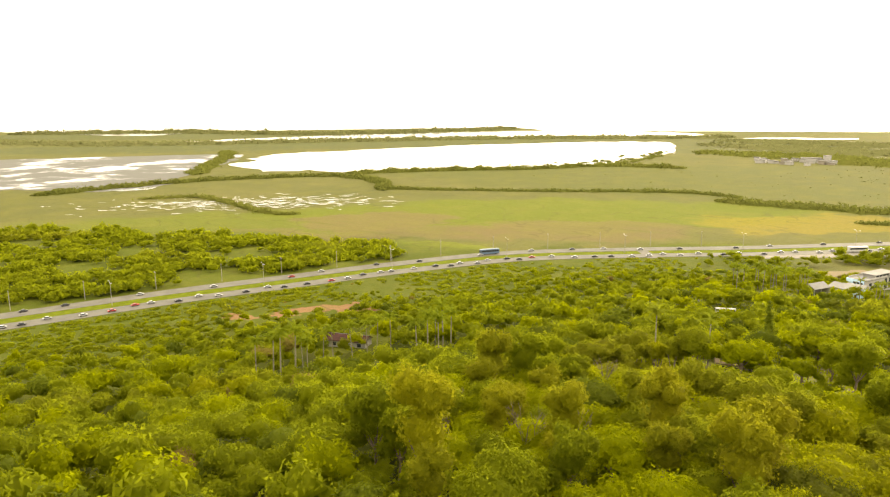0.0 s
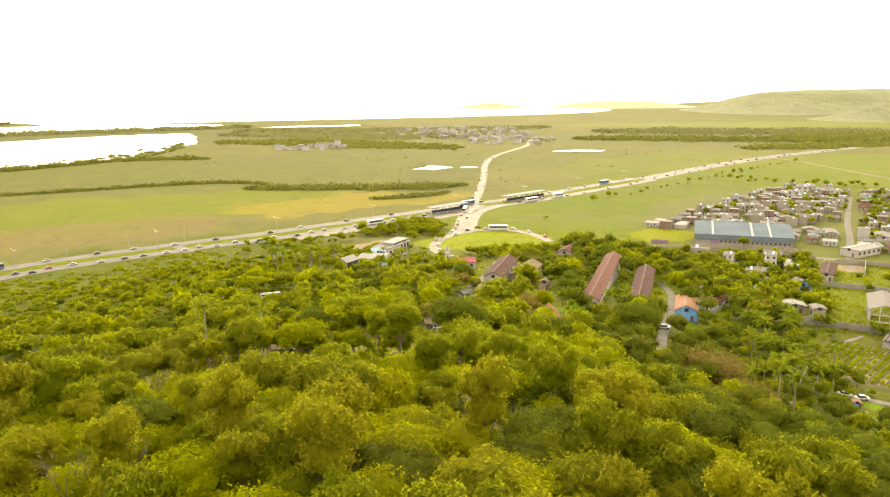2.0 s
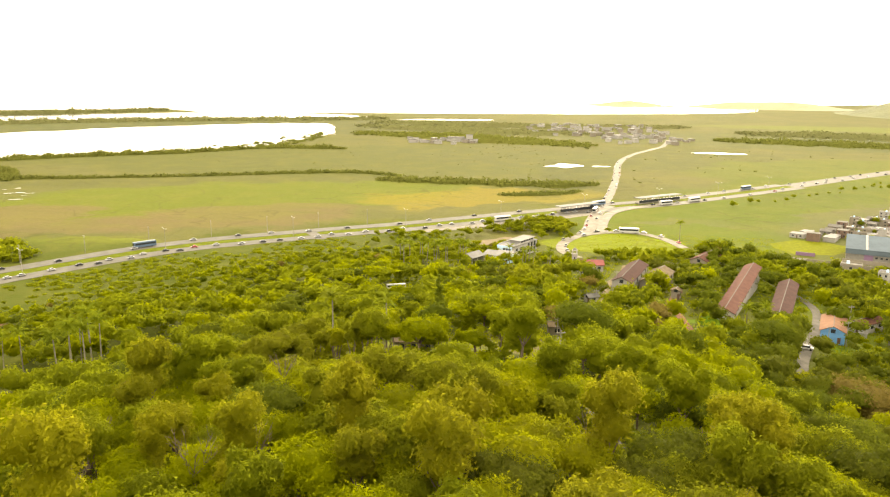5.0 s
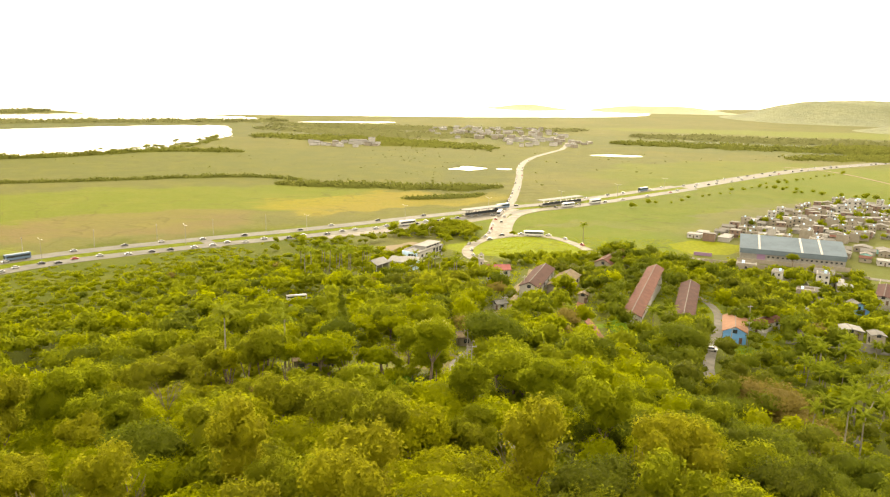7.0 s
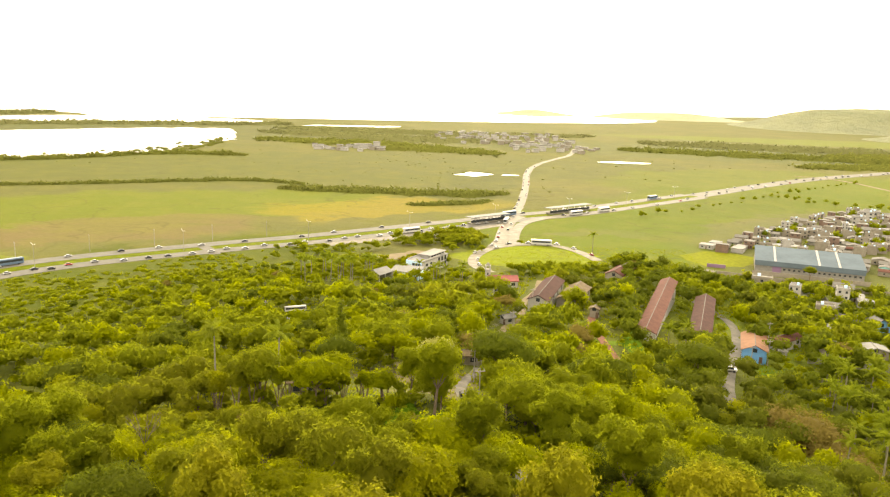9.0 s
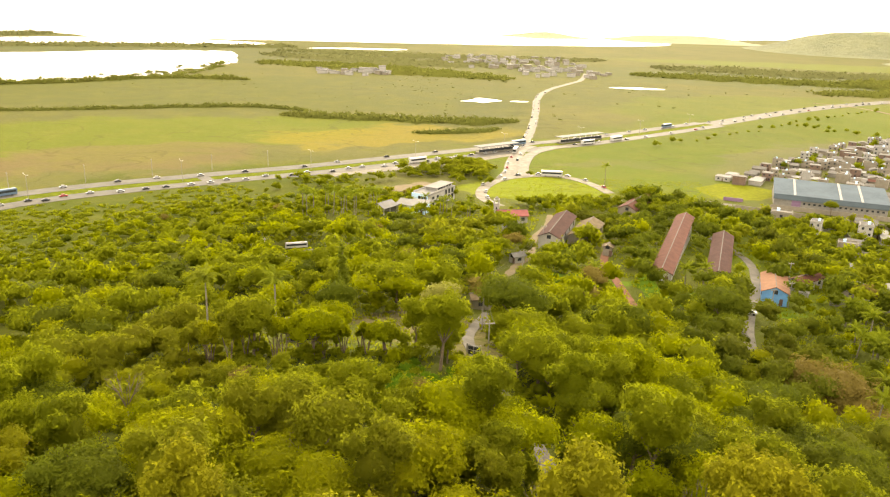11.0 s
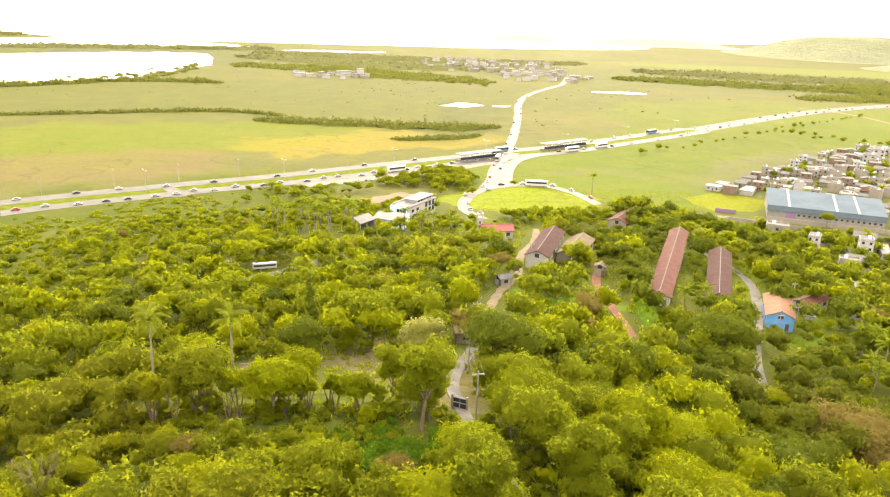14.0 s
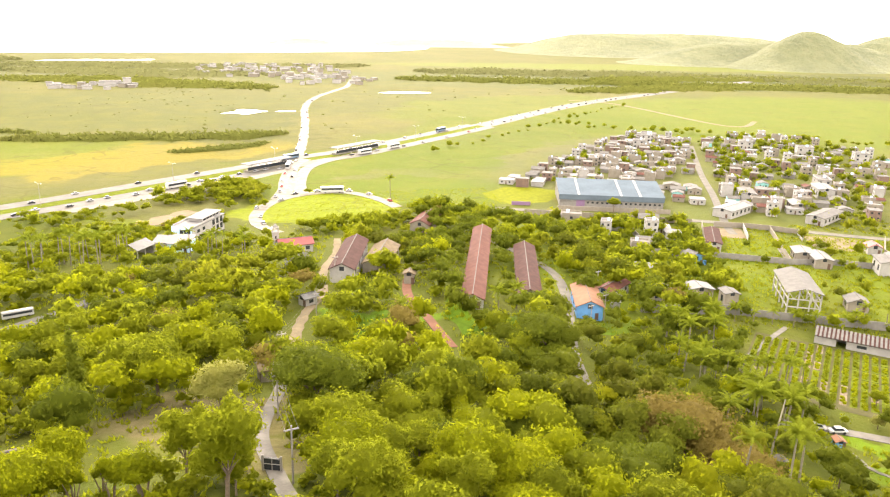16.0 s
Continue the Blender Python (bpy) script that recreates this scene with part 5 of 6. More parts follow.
def long_house(name, x, y, w, d, h, turn, wall, roof, label, rise=None, windows=3, z=None, mirror=False):
    """A long hall with a pitched roof, its ridge along its length; the near gable has a window."""
    rise = rise or w * 0.23
    t = thing(name, label, "house")
    part("wall", boxes((-w / 2, w / 2, 0, d, -6.0, h)), wall, t)
    for y0 in (0.0, d - 0.25):
        bm = bmesh.new()
        v = [bm.verts.new(p) for p in ((-w / 2, y0, h), (w / 2, y0, h), (0, y0, h + rise), (-w / 2, y0 + 0.25, h), (w / 2, y0 + 0.25, h), (0, y0 + 0.25, h + rise))]
        for f in ((0, 1, 2), (5, 4, 3), (0, 3, 4, 1), (1, 4, 5, 2), (2, 5, 3, 0)):
            bm.faces.new([v[i] for i in f])
        part("gable_end", bm, wall, t)
    bm = bmesh.new()
    gable(bm, -w / 2, w / 2, 0, d, h, h + rise, 0.5, 0.22)
    bmesh.ops.recalc_face_normals(bm, faces=bm.faces)
    r = part("roof", bm, roof, t)
    part("ridge_cap", boxes((-0.12, 0.12, -0.5, d + 0.5, h + rise + 0.1, h + rise + 0.3)), FIBRE, r)
    part("window", boxes((-0.7, 0.7, -0.06, 0.1, h - 0.6, h + 0.7)), GLASS_DARK, t)
    for k in range(windows):
        yy = d * (k + 0.5) / windows
        for sx in (-1, 1):
            part("window", boxes((sx * w / 2 - 0.07, sx * w / 2 + 0.07, yy - 0.7, yy + 0.7, h * 0.35, h * 0.75)), GLASS_DARK, t)
    part("door", boxes((w * 0.2, w * 0.2 + 1.0, -0.06, 0.1, 0, 2.1)), WOODDOOR, t)
    t.matrix_basis = pose(x, y, float(land(x, y)) if z is None else z, 0, 0, turn)
    return t


long_house("house", 63.6, 246.5, 6.0, 75, 3.0, -21, WHITEWALL, TERRACOTTA, "long white hall with a terracotta roof", windows=9, z=7.2)
long_house("house", 83, 252, 6.6, 50, 3.0, -20, CREAMWALL, BROWNTILE, "long hall with a weathered brown tile roof", windows=8)
long_house("house", 97, 241, 7.3, 18, 4.0, -20, BLUEWALL, ORANGETILE, "blue house with an orange clay tile roof", windows=3)
long_house("house", 110, 258, 5, 13, 3.0, -55, WHITEWALL, TERRACOTTA, "small white house with a red-brown roof", windows=3)
long_house("house", 31.8, 275, 7.2, 32, 4.0, -18, WHITEWALL, BROWNTILE, "white gabled house with a dark brown tile roof", windows=4, z=7.8)
long_house("house", 43.5, 283, 8, 22, 3.2, -22, CREAMWALL, OLDTILE, "low hall wing with a broken tan tile roof", windows=3)
long_house("shed", 17.9, 255, 3, 4, 2.4, -60, WHITEWALL, WHITEROOF, "small white shed beside the sandy track", windows=1)
long_house("house", 18, 299, 5, 6, 3.0, -70, WHITEWALL, FIBRE, "small white house behind trees", windows=1)
long_house("gatehouse", 51, 269, 3, 3, 3.2, -20, CREAMWALL, OLDTILE, "small tan gatehouse at the red path", windows=1)
long_house("house", 74, 346, 8, 20, 3.6, -30, CREAMWALL, TERRACOTTA, "small red-roofed house in the trees", windows=3)
long_house("house", 16.6, 320.5, 6.4, 11.5, 3.2, -82, WHITEWALL, REDROOF, "white chapel hall with a red roof", windows=3)
long_house("house", 218, 349, 9, 20, 3.6, -62, WHITEWALL, WHITEROOF, "wide low white hall with a pale sheet roof", rise=0.7, windows=5)
long_house("house", 252, 329, 8, 22, 3.6, -62, WHITEWALL, FIBRE, "long white shop with a grey roof", rise=0.7, windows=5)
long_house("house", 250, 372, 7, 15, 4.6, -28, WHITEWALL, FIBRE, "white hall with a grey pitched roof", rise=0.7, windows=3)
long_house("house", 262, 350, 7, 12, 3.6, -28, CREAMWALL, WHITEROOF, "cream house with a pale roof", rise=0.7, windows=3)
long_house("house", 297, 372, 8, 16, 5.0, -28, WHITEWALL, WHITEROOF, "tall white hall with a pale roof", rise=0.7, windows=3)
long_house("house", 208, 274, 6, 11, 3.4, -25, CREAMWALL, WHITEROOF, "small shed with a pale blue-grey roof", rise=0.7, windows=2)
long_house("hut", 116.3, 167.5, 3.0, 3.4, 2.3, -20, BLUEWALL, ORANGETILE, "tiny blue hut with an orange roof", windows=1).matrix_basis @= Matrix.Scale(0.6, 4)
long_house("hut", 96, 160, 2.8, 3.2, 2.2, -10, BLUEWALL, FIBRE, "small blue shed under the palms", windows=1).matrix_basis @= Matrix.Scale(0.7, 4)
long_house("house", -33.5, 162, 6.0, 9.5, 3.0, -78, CREAMWALL, OLDTILE, "low pavilion with a weathered tan tile roof", windows=3)
long_house("house", 4, 200, 3.5, 9, 2.8, -80, CREAMWALL, OLDTILE, "small tan outbuilding at the clearing", windows=2)


long_house("house", 181, 302, 5.4, 24, 3.2, -32, WHITEWALL, BROWNTILE, "narrow white house with a red-brown roof", rise=0.7, windows=4)
long_house("house", 163, 287, 9, 5, 2.8, 4, BLUEWALL, FIBRE, "low bright blue shed beside a wall", windows=1)
long_house("house", 207, 283, 6.5, 9, 3.2, -30, CREAMWALL, WHITEROOF, "small cream house with a pale sheet roof", rise=0.7, windows=2)
long_house("house", 242, 285, 5, 6, 3.0, -30, WHITEWALL, REDROOF, "small white house with a bright red roof", windows=1)
long_house("house", 225, 261, 7, 10, 5.0, -30, WHITEWALL, FIBRE, "white two-storey house behind a wall", rise=0.7, windows=2)
long_house("house", 237, 268, 6, 9, 3.4, -30, WHITEWALL, WHITEROOF, "white house with a flat pale roof", rise=0.7, windows=2)
long_house("house", 144, 256, 8, 6, 3.0, -12, CREAMWALL, WHITEROOF, "low house with a bright sheet roof", rise=0.8, windows=1)
long_house("house", 148, 246, 4.2, 5, 4.8, -12, CREAMWALL, FIBRE, "narrow tall cream house", rise=0.5, windows=1)
long_house("house", 186, 235, 6, 6, 3.0, -30, CREAMWALL, FIBRE, "small house with a weathered roof among palms", windows=1)
long_house("house", -180, 173, 6, 24, 3.0, -74, WHITEWALL, BROWNTILE, "long low white house behind royal palms", windows=5)


def bell_tower():
    t = thing("bell_tower", "slim white church tower with a domed cap", "tower", at=pose(16, 325, float(land(16, 325))) @ Matrix.Scale(0.68, 4))
    part("shaft", boxes((-1.6, 1.6, -1.6, 1.6, -1, 9.5), (-1.9, 1.9, -1.9, 1.9, 9.5, 9.9)), WHITEWALL, t)
    part("belfry", boxes(*[(sx * 1.35 - 0.3, sx * 1.35 + 0.3, sy * 1.35 - 0.3, sy * 1.35 + 0.3, 9.9, 12) for sx in (-1, 1) for sy in (-1, 1)], (-1.75, 1.75, -1.75, 1.75, 12, 12.3)), WHITEWALL, t)
    bm = bmesh.new()
    tube(bm, (0, 0, 12.3), (0, 0, 13.2), 1.5, 1.1, 10)
    tube(bm, (0, 0, 13.2), (0, 0, 14.2), 1.1, 0.1, 10)
    part("cap", bm, GREYWALL, t)
    for z in (3, 6.5):
        part("window", boxes((-0.4, 0.4, -1.66, -1.5, z, z + 1.4)), GLASS_DARK, t)


bell_tower()


def office():
    t = thing("office_building", "white and pale blue modern office block", "building", at=pose(-12.5, 345.5, float(land(-12.5, 345.5)) - 1.2, 0, 0, -28))
    h = 5.9
    part("wall", boxes((-8.4, 0, 0, 24, -1, h)), WHITEWALL, t)
    part("cladding", boxes((-8.4, -0.4, -0.18, -0.02, 0, h + 0.4), (-8.6, -8.42, -0.18, 12, 0, h + 0.4)), PALEBLUE, t, "pale blue panelled front")
    part("roof", boxes((-8.7, 0.35, 0.1, 24.3, h + 0.02, h + 0.34)), WHITEROOF, t)
    part("parapet", boxes((-0.05, 0.25, 0.3, 16, h + 0.36, h + 0.9), (-8.6, -8.3, 1, 24, h + 0.36, h + 0.9)), WHITEWALL, t)
    top = part("penthouse", boxes((-6.8, -1.2, 9, 23, h + 0.36, h + 1.5)), WHITEWALL, t)
    part("roof_slab", boxes((-7.4, -0.6, 8.2, 23.6, h + 1.52, h + 1.75)), WHITEROOF, top)
    for k in range(5):
        part("pane", boxes((-1.21, -1.12, 10 + k * 2.5, 11.9 + k * 2.5, h + 0.6, h + 1.3)), GLASS_DARK, top)
    for k in range(2):
        z = 1.0 + k * 2.6
        for x in (-4.6, -3.1, -1.6):
            w = part("window", boxes((x - 0.65, x + 0.65, -0.24, -0.1, z, z + 1.6)), GLASS_DARK, t)
            part("window_frame", boxes((x - 0.72, x + 0.72, -0.28, -0.2, z - 0.12, z - 0.02), (x - 0.72, x + 0.72, -0.28, -0.2, z + 1.62, z + 1.72)), WHITEWALL, w)
        for y in (4, 8, 15.5, 18.5, 21.5):
            part("window", boxes((-0.05, 0.08, y - 0.9, y + 0.9, z, z + (1.2 if y < 12 else 2.1))), GLASS_DARK, t)
    a = thing("office_annex", "low pale blue annex with a sloping roof", "building", at=pose(-16, 330.5, float(land(-16, 330.5)), 0, 0, -16))
    part("wall", boxes((-3.6, 3.6, -3.5, 4.5, -0.8, 3.4)), PALEBLUE, a)
    part("wing", boxes((-9.2, -3.65, -1.5, 4.5, -0.8, 3.0)), WHITEWALL, a)
    for x0, x1, y0, z in ((-4.0, 4.0, -4.0, 3.45), (-9.8, -4.05, -2.0, 3.05)):
        bm = bmesh.new()
        v = box(bm, x0, x1, y0, 5.0, z, z + 0.25)
        for q in v:
            if q.co.y > 0:
                q.co.z += 1.0
        part("roof", bm, WHITEROOF, a)
    for x in (-2.0, 0.4):
        part("window", boxes((x - 0.8, x + 0.8, -3.56, -3.4, 1.2, 2.4)), GLASS_DARK, a)
    part("door", boxes((1.9, 2.9, -3.56, -3.4, 0, 2.1)), WOODDOOR, a)
    c = thing("canopy", "open shelter with a pale pitched roof", "shelter", at=pose(-30.4, 327.5, float(land(-30.4, 327.5)), 0, 0, -32))
    bm = bmesh.new()
    gable(bm, -3.4, 3.4, -4, 5, 3.2, 4.9, 0.3, 0.15)
    bmesh.ops.recalc_face_normals(bm, faces=bm.faces)
    part("roof", bm, WHITEROOF, c)
    part("rear_wall", boxes((-3.2, 3.2, 4.4, 4.6, -0.5, 3.2)), GREYWALL, c)
    for x in (-3.1, 3.1):
        for y in (-3.7, 0.4):
            part("post", boxes((x - 0.13, x + 0.13, y - 0.13, y + 0.13, -1, 3.3)), STEEL, c)


office()


def warehouse():
    L, D, H = 49.0, 27.0, 5.6
    t = thing("warehouse", "large warehouse with a pale blue-grey metal roof", "warehouse", at=pose(176, 376, 0, 0, 0, -20))
    part("wall", boxes((-L / 2, L / 2, 0, D, -0.5, H)), GREYWALL, t)
    part("rear_wall", boxes((-L / 2, L / 2, D * 0.8, D, H, H + 2.2)), GREYWALL, t)
    bm = bmesh.new()
    w = L / 2 + 0.5
    ring = []
    for x in (-w, w):
        ring.append([bm.verts.new(p) for p in ((x, -0.6, H), (x, D * 0.85, H + 3.3), (x, D + 0.6, H + 2.2), (x, D + 0.6, H + 2.4), (x, D * 0.85, H + 3.55), (x, -0.6, H + 0.25))])
    for i in range(6):
        bm.faces.new((ring[0][i], ring[0][(i + 1) % 6], ring[1][(i + 1) % 6], ring[1][i]))
    bm.faces.new(ring[0])
    bm.faces.new(ring[1][::-1])
    bmesh.ops.recalc_face_normals(bm, faces=bm.faces)
    roof = part("roof", bm, METALROOF, t)
    for x in (-15.5, 4.5, 13.5):
        bm = bmesh.new()
        v = box(bm, x - 0.5, x + 0.5, -0.5, D * 0.85, H + 0.3, H + 0.42)
        for q in v:
            if q.co.y > 1:
                q.co.z += 3.27
        part("roof_light", bm, WHITEWALL, roof, "white translucent roof strip")
    part("fascia", boxes((-L / 2 - 0.3, L / 2 + 0.3, -0.5, -0.05, 3.3, H + 0.05)), METALROOF, t, "pale blue metal cladding band")
    part("door", boxes((-16.5, -12.5, -0.12, 0.05, 0, 3.2)), PURPLE, t, "purple sliding gate")
    for k in range(16):
        x = -11 + k * 2.25
        part("window", boxes((x - 0.5, x + 0.5, -0.1, 0.05, 1.7, 2.5)), GLASS_DARK, t)
    a = thing("boundary_wall", "long low cream boundary wall in front of the warehouse", "wall", at=pose(176, 376, 0, 0, 0, -20))
    part("wall", boxes((-26, 26, -9, -8.75, -0.3, 2.2)), CREAMWALL, a)
    b = thing("billboard_wall", "low purple painted wall beside the yellow lot", "wall", at=pose(135, 388.5, 0, 0, 0, -18))
    part("wall", boxes((-4.5, 4.5, 0, 0.25, -0.3, 1.8)), PURPLE, b)


warehouse()


def frame_shed():
    t = thing("steel_shed", "open steel-framed shed with a pale metal roof", "shed", at=pose(166.5, 236.5, 0, 0, 0, -29))
    W, D, H = 9.8, 22.0, 7.2
    bm = bmesh.new()
    gable(bm, -W / 2, W / 2, 0, D, H, H + 1.6, 0.5, 0.15)
    bmesh.ops.recalc_face_normals(bm, faces=bm.faces)
    part("roof", bm, FIBRE, t, "pale grey metal roof")
    for y in np.linspace(0.2, D - 0.2, 5):
        for x in (-W / 2 + 0.2, W / 2 - 0.2):
            part("post", boxes((x - 0.2, x + 0.2, y - 0.2, y + 0.2, -0.5, H)), WHITEWALL, t)
    for z in (2.6, 5.1):
        for x in (-W / 2 + 0.2, W / 2 - 0.2):
            part("beam", boxes((x - 0.14, x + 0.14, 0.4, D - 0.4, z - 0.15, z + 0.15)), WHITEWALL, t)
        part("beam", boxes((-W / 2 + 0.4, W / 2 - 0.4, 0.06, 0.34, z - 0.15, z + 0.15)), WHITEWALL, t)
    for x in (-W / 6, W / 6):
        part("post", boxes((x - 0.18, x + 0.18, 0.02, 0.38, -0.5, H + 0.9)), WHITEWALL, t)
    bm = bmesh.new()
    xs = np.linspace(-W / 2 + 0.3, W / 2 - 0.3, 7)
    for i, (a, b) in enumerate(zip(xs, xs[1:])):
        lo, hi = 5.1, 7.1
        tube(bm, (a, 0.2, lo if i % 2 else hi), (b, 0.2, hi if i % 2 else lo), 0.1, 0.1, 4)
    part("truss", bm, WHITEWALL, t)


frame_shed()


def nursery():
    here = pose(154.5, 218, 0, 0, 0, -45)
    t = thing("nursery_shed", "long low white shed with a ribbed grey roof", "shed", at=here)
    L, D, H = 36.0, 4.6, 2.7
    part("wall", boxes((0, 5.5, 0, D, -0.5, H), (8, 19, 0, D, -0.5, H), (22, L, 0, D, -0.5, H)), WHITEWALL, t)
    part("rear_wall", boxes((5.55, 7.95, D - 0.2, D, -0.5, H), (19.05, 21.95, D - 0.2, D, -0.5, H)), GREYWALL, t)
    for k in range(34):
        x = k * L / 34
        bm = bmesh.new()
        v = box(bm, x, x + L / 34 * 0.55, -0.8, D + 0.5, H + 0.1, H + 0.28)
        for q in v:
            if q.co.y > 0:
                q.co.z += 0.9
        part("roof_sheet", bm, FIBRE, t)
    bm = bmesh.new()
    v = box(bm, 0, L, -0.7, D + 0.4, H, H + 0.12)
    for q in v:
        if q.co.y > 0:
            q.co.z += 0.9
    part("roof", bm, BROWNTILE, t)
    for x in (10.5, 26, 31):
        w = part("window", boxes((x, x + 2.4, -0.06, 0.1, 1.2, 2.0)), GLASS_DARK, t)
        part("window_sill", boxes((x - 0.1, x + 2.5, -0.16, -0.02, 1.08, 1.18)), WHITEWALL, w)
    bm = bmesh.new()
    n = 12
    grid = [[bm.verts.new((p.x, p.y, float(land(p.x, p.y)) + 0.06)) for p in [here @ Vector((-15 + 52 * i / n, -1 - 41 * j / n, 0)) for j in range(n + 1)]] for i in range(n + 1)]
    for i in range(n):
        for j in range(n):
            bm.faces.new((grid[i][j], grid[i][j + 1], grid[i + 1][j + 1], grid[i + 1][j]))
    tagged(part("ground_nursery", bm, SANDPATH), "pale sandy paths between the nursery beds", "yard", kind="structure")
    # planting beds in front of the shed, in columns with paths between
    rng = np.random.default_rng(9)
    for k in range(22):
        green = (LEAF_LIME, LEAF, LEAF_LIME, LEAF)[int(rng.integers(4))]
        for r in range(6):
            n = 8
            reach = rng.uniform(1.2, 2.5)
            cs = np.stack([rng.uniform(-0.35, 0.35, n), np.linspace(-reach, reach, n), rng.uniform(0.05, 0.25, n)], -1)
            v, f = clumps(rng, cs, rng.uniform(0.42, 0.62, n), 110, 0.2, ICO1)
            b = thing("planting_bed", "narrow bed of low green nursery plants", "plant bed", "nursery beds")
            part("kerb", boxes((-0.8, 0.8, -2.8, 2.8, -0.3, 0.14)), DIRT if rng.uniform() < 0.12 else VERGE, b)
            o = new("greenery", mesh_of("greenery", v, f, green if rng.uniform() < 0.8 else LEAF_LIME))
            o.parent = b
            m = here @ pose(-13.5 + k * 2.2, -5.0 - r * 6.2 - (k < 6) * 1.0, 0.06)
            b.matrix_basis = m @ pose(0, 0, float(land(m.translation.x, m.translation.y)))


nursery()


def walls():
    for name, pts, mat in (("boundary_wall", [(117, 247), (146, 241), (182, 221), (210, 205)], GREYWALL),
                           ("boundary_wall", [(150, 305), (174, 296), (200, 281), (216, 277), (230, 268), (252, 257)], GREYWALL),
                           ("boundary_wall", [(174, 296), (200, 338)], CREAMWALL), ("boundary_wall", [(204, 335), (216, 331), (225, 325), (233, 317)], CREAMWALL), ("boundary_wall", [(216, 331), (205, 313)], WHITEWALL),
                           ("boundary_wall", [(225, 325), (211, 301), (200, 282)], CREAMWALL), ("boundary_wall", [(233, 317), (227, 307)], WHITEWALL), ("boundary_wall", [(262, 300), (246, 284), (238, 268)], CREAMWALL),
                           ("boundary_wall", [(130, 372), (180, 349), (197, 341)], CREAMWALL), ("boundary_wall", [(150, 305), (160, 322), (166, 345)], GREYWALL)):
        line = [Vector(p) for p in pts]
        t = thing(name, "long weathered grey boundary wall", "wall", "boundary walls")
        for a, b in zip(line, line[1:]):
            d = b - a
            o = part("wall", boxes((0, d.length, -0.1, 0.1, -1.0, 2.3)), mat, t)
            o.matrix_basis = pose(a.x, a.y, float(land(a.x, a.y)), 0, 0, math.degrees(math.atan2(d.y, d.x)))


walls()

# trees and shrubs between the houses
rng = np.random.default_rng(55)
gx_, gy_ = [], []
for poly, n in (([(138, 430), (203, 496), (265, 557), (317, 599), (338, 561), (280, 456), (235, 425), (176, 424)], 600),
                ([(347, 560), (396, 584), (438, 550), (432, 463), (262, 300), (229, 352), (259, 409)], 1500),
                ([(128, 358), (196, 347), (180, 300), (157, 250), (125, 262), (122, 322)], 800),
                ([(200, 322), (268, 290), (215, 225), (160, 230), (170, 268)], 110), ([(132, 232), (196, 205), (200, 216), (140, 246)], 70)):
    xs, ys = [p[0] for p in poly], [p[1] for p in poly]
    while n > 0:
        x, y = rng.uniform(min(xs), max(xs)), rng.uniform(min(ys), max(ys))
        n -= 1
        if not inside(poly, x, y) or any(far_from(p, np.array(x), np.array(y)) < w - 4 for p, w in STREETS):
            continue
        if any(math.hypot(x - a, y - b) < 4.2 for a, b in placed) or math.hypot(x - 168, y - 250) < 12:
            continue
        gx_.append(x)
        gy_.append(y)
gx_, gy_ = np.array(gx_), np.array(gy_)
half = len(gx_) // 2
pick = rng.permutation(len(gx_))
grove("town_trees", gx_[pick[:half]], gy_[pick[:half]], "garden trees and shrubs between the town houses", LEAF, 1.3, 3.6, 4, 28, 0.24, 56, 0.5, ICO1, category="trees")
grove("town_trees", gx_[pick[half:half + half * 2 // 3]], gy_[pick[half:half + half * 2 // 3]], "dark green garden trees between the town houses", LEAF_DARK, 1.1, 3.0, 4, 28, 0.24, 57, 0.5, ICO1, category="trees")

# ---- palms


def make_palm(seed, height, fronds, length, label):
    rng = np.random.default_rng(seed)
    t = thing("palm_tree", label, "palm", "palms")
    bm = bmesh.new()
    z = np.linspace(-1, height, 7)
    for a, b in zip(z, z[1:]):
        tube(bm, (0.02 * a, 0, a), (0.02 * b, 0, b), 0.24 - 0.008 * a, 0.24 - 0.008 * b, 8)
    part("trunk", bm, PALM_BARK, t)
    bm = bmesh.new()
    tube(bm, (0.02 * height, 0, height), (0.02 * height, 0, height + 1.4), 0.2, 0.1, 7)
    part("crownshaft", bm, PALM, t)
    meshes = []
    for rise, droop in ((1.25, 1.5), (0.75, 1.5), (0.3, 1.3)):
        v, f = [], []
        n = 15
        pts = []
        for i in range(n):
            a = rise - (i / (n - 1)) ** 1.3 * droop
            prev = pts[-1] if pts else np.zeros(3)
            pts.append(prev + np.array([math.cos(a), 0, math.sin(a)]) * length / n)
        for i in range(n - 1):
            p, q = pts[i], pts[i + 1]
            k = len(v)
            v += [p + (0, -0.05, 0), p + (0, 0.05, 0), q]
            f += [(k, k + 1, k + 2)]
            w = length * 0.15 * math.sin(math.pi * min(0.95, (i + 1) / n * 0.8 + 0.15)) + 0.1
            for side in (-1, 1):
                for h in (0.0, 0.5):
                    k = len(v)
                    r0 = p + (q - p) * h
                    sag = -w * rng.uniform(0.5, 1.0)
                    v += [r0, r0 + (q - p) * 0.55, r0 + np.array([length * 0.07, side * w, sag])]
                    f += [(k, k + 1, k + 2)]
        meshes.append(mesh_of("frond", v, f, PALM, False))
    for i in range(fronds):
        o = new("frond", meshes[i % 3])
        o.parent = t
        o.matrix_basis = pose(0.02 * height, 0, height + 1.2, rng.uniform(-8, 8), rng.uniform(-12, 12), i * 360 / fronds * 1.62 + rng.uniform(-12, 12))
    return t


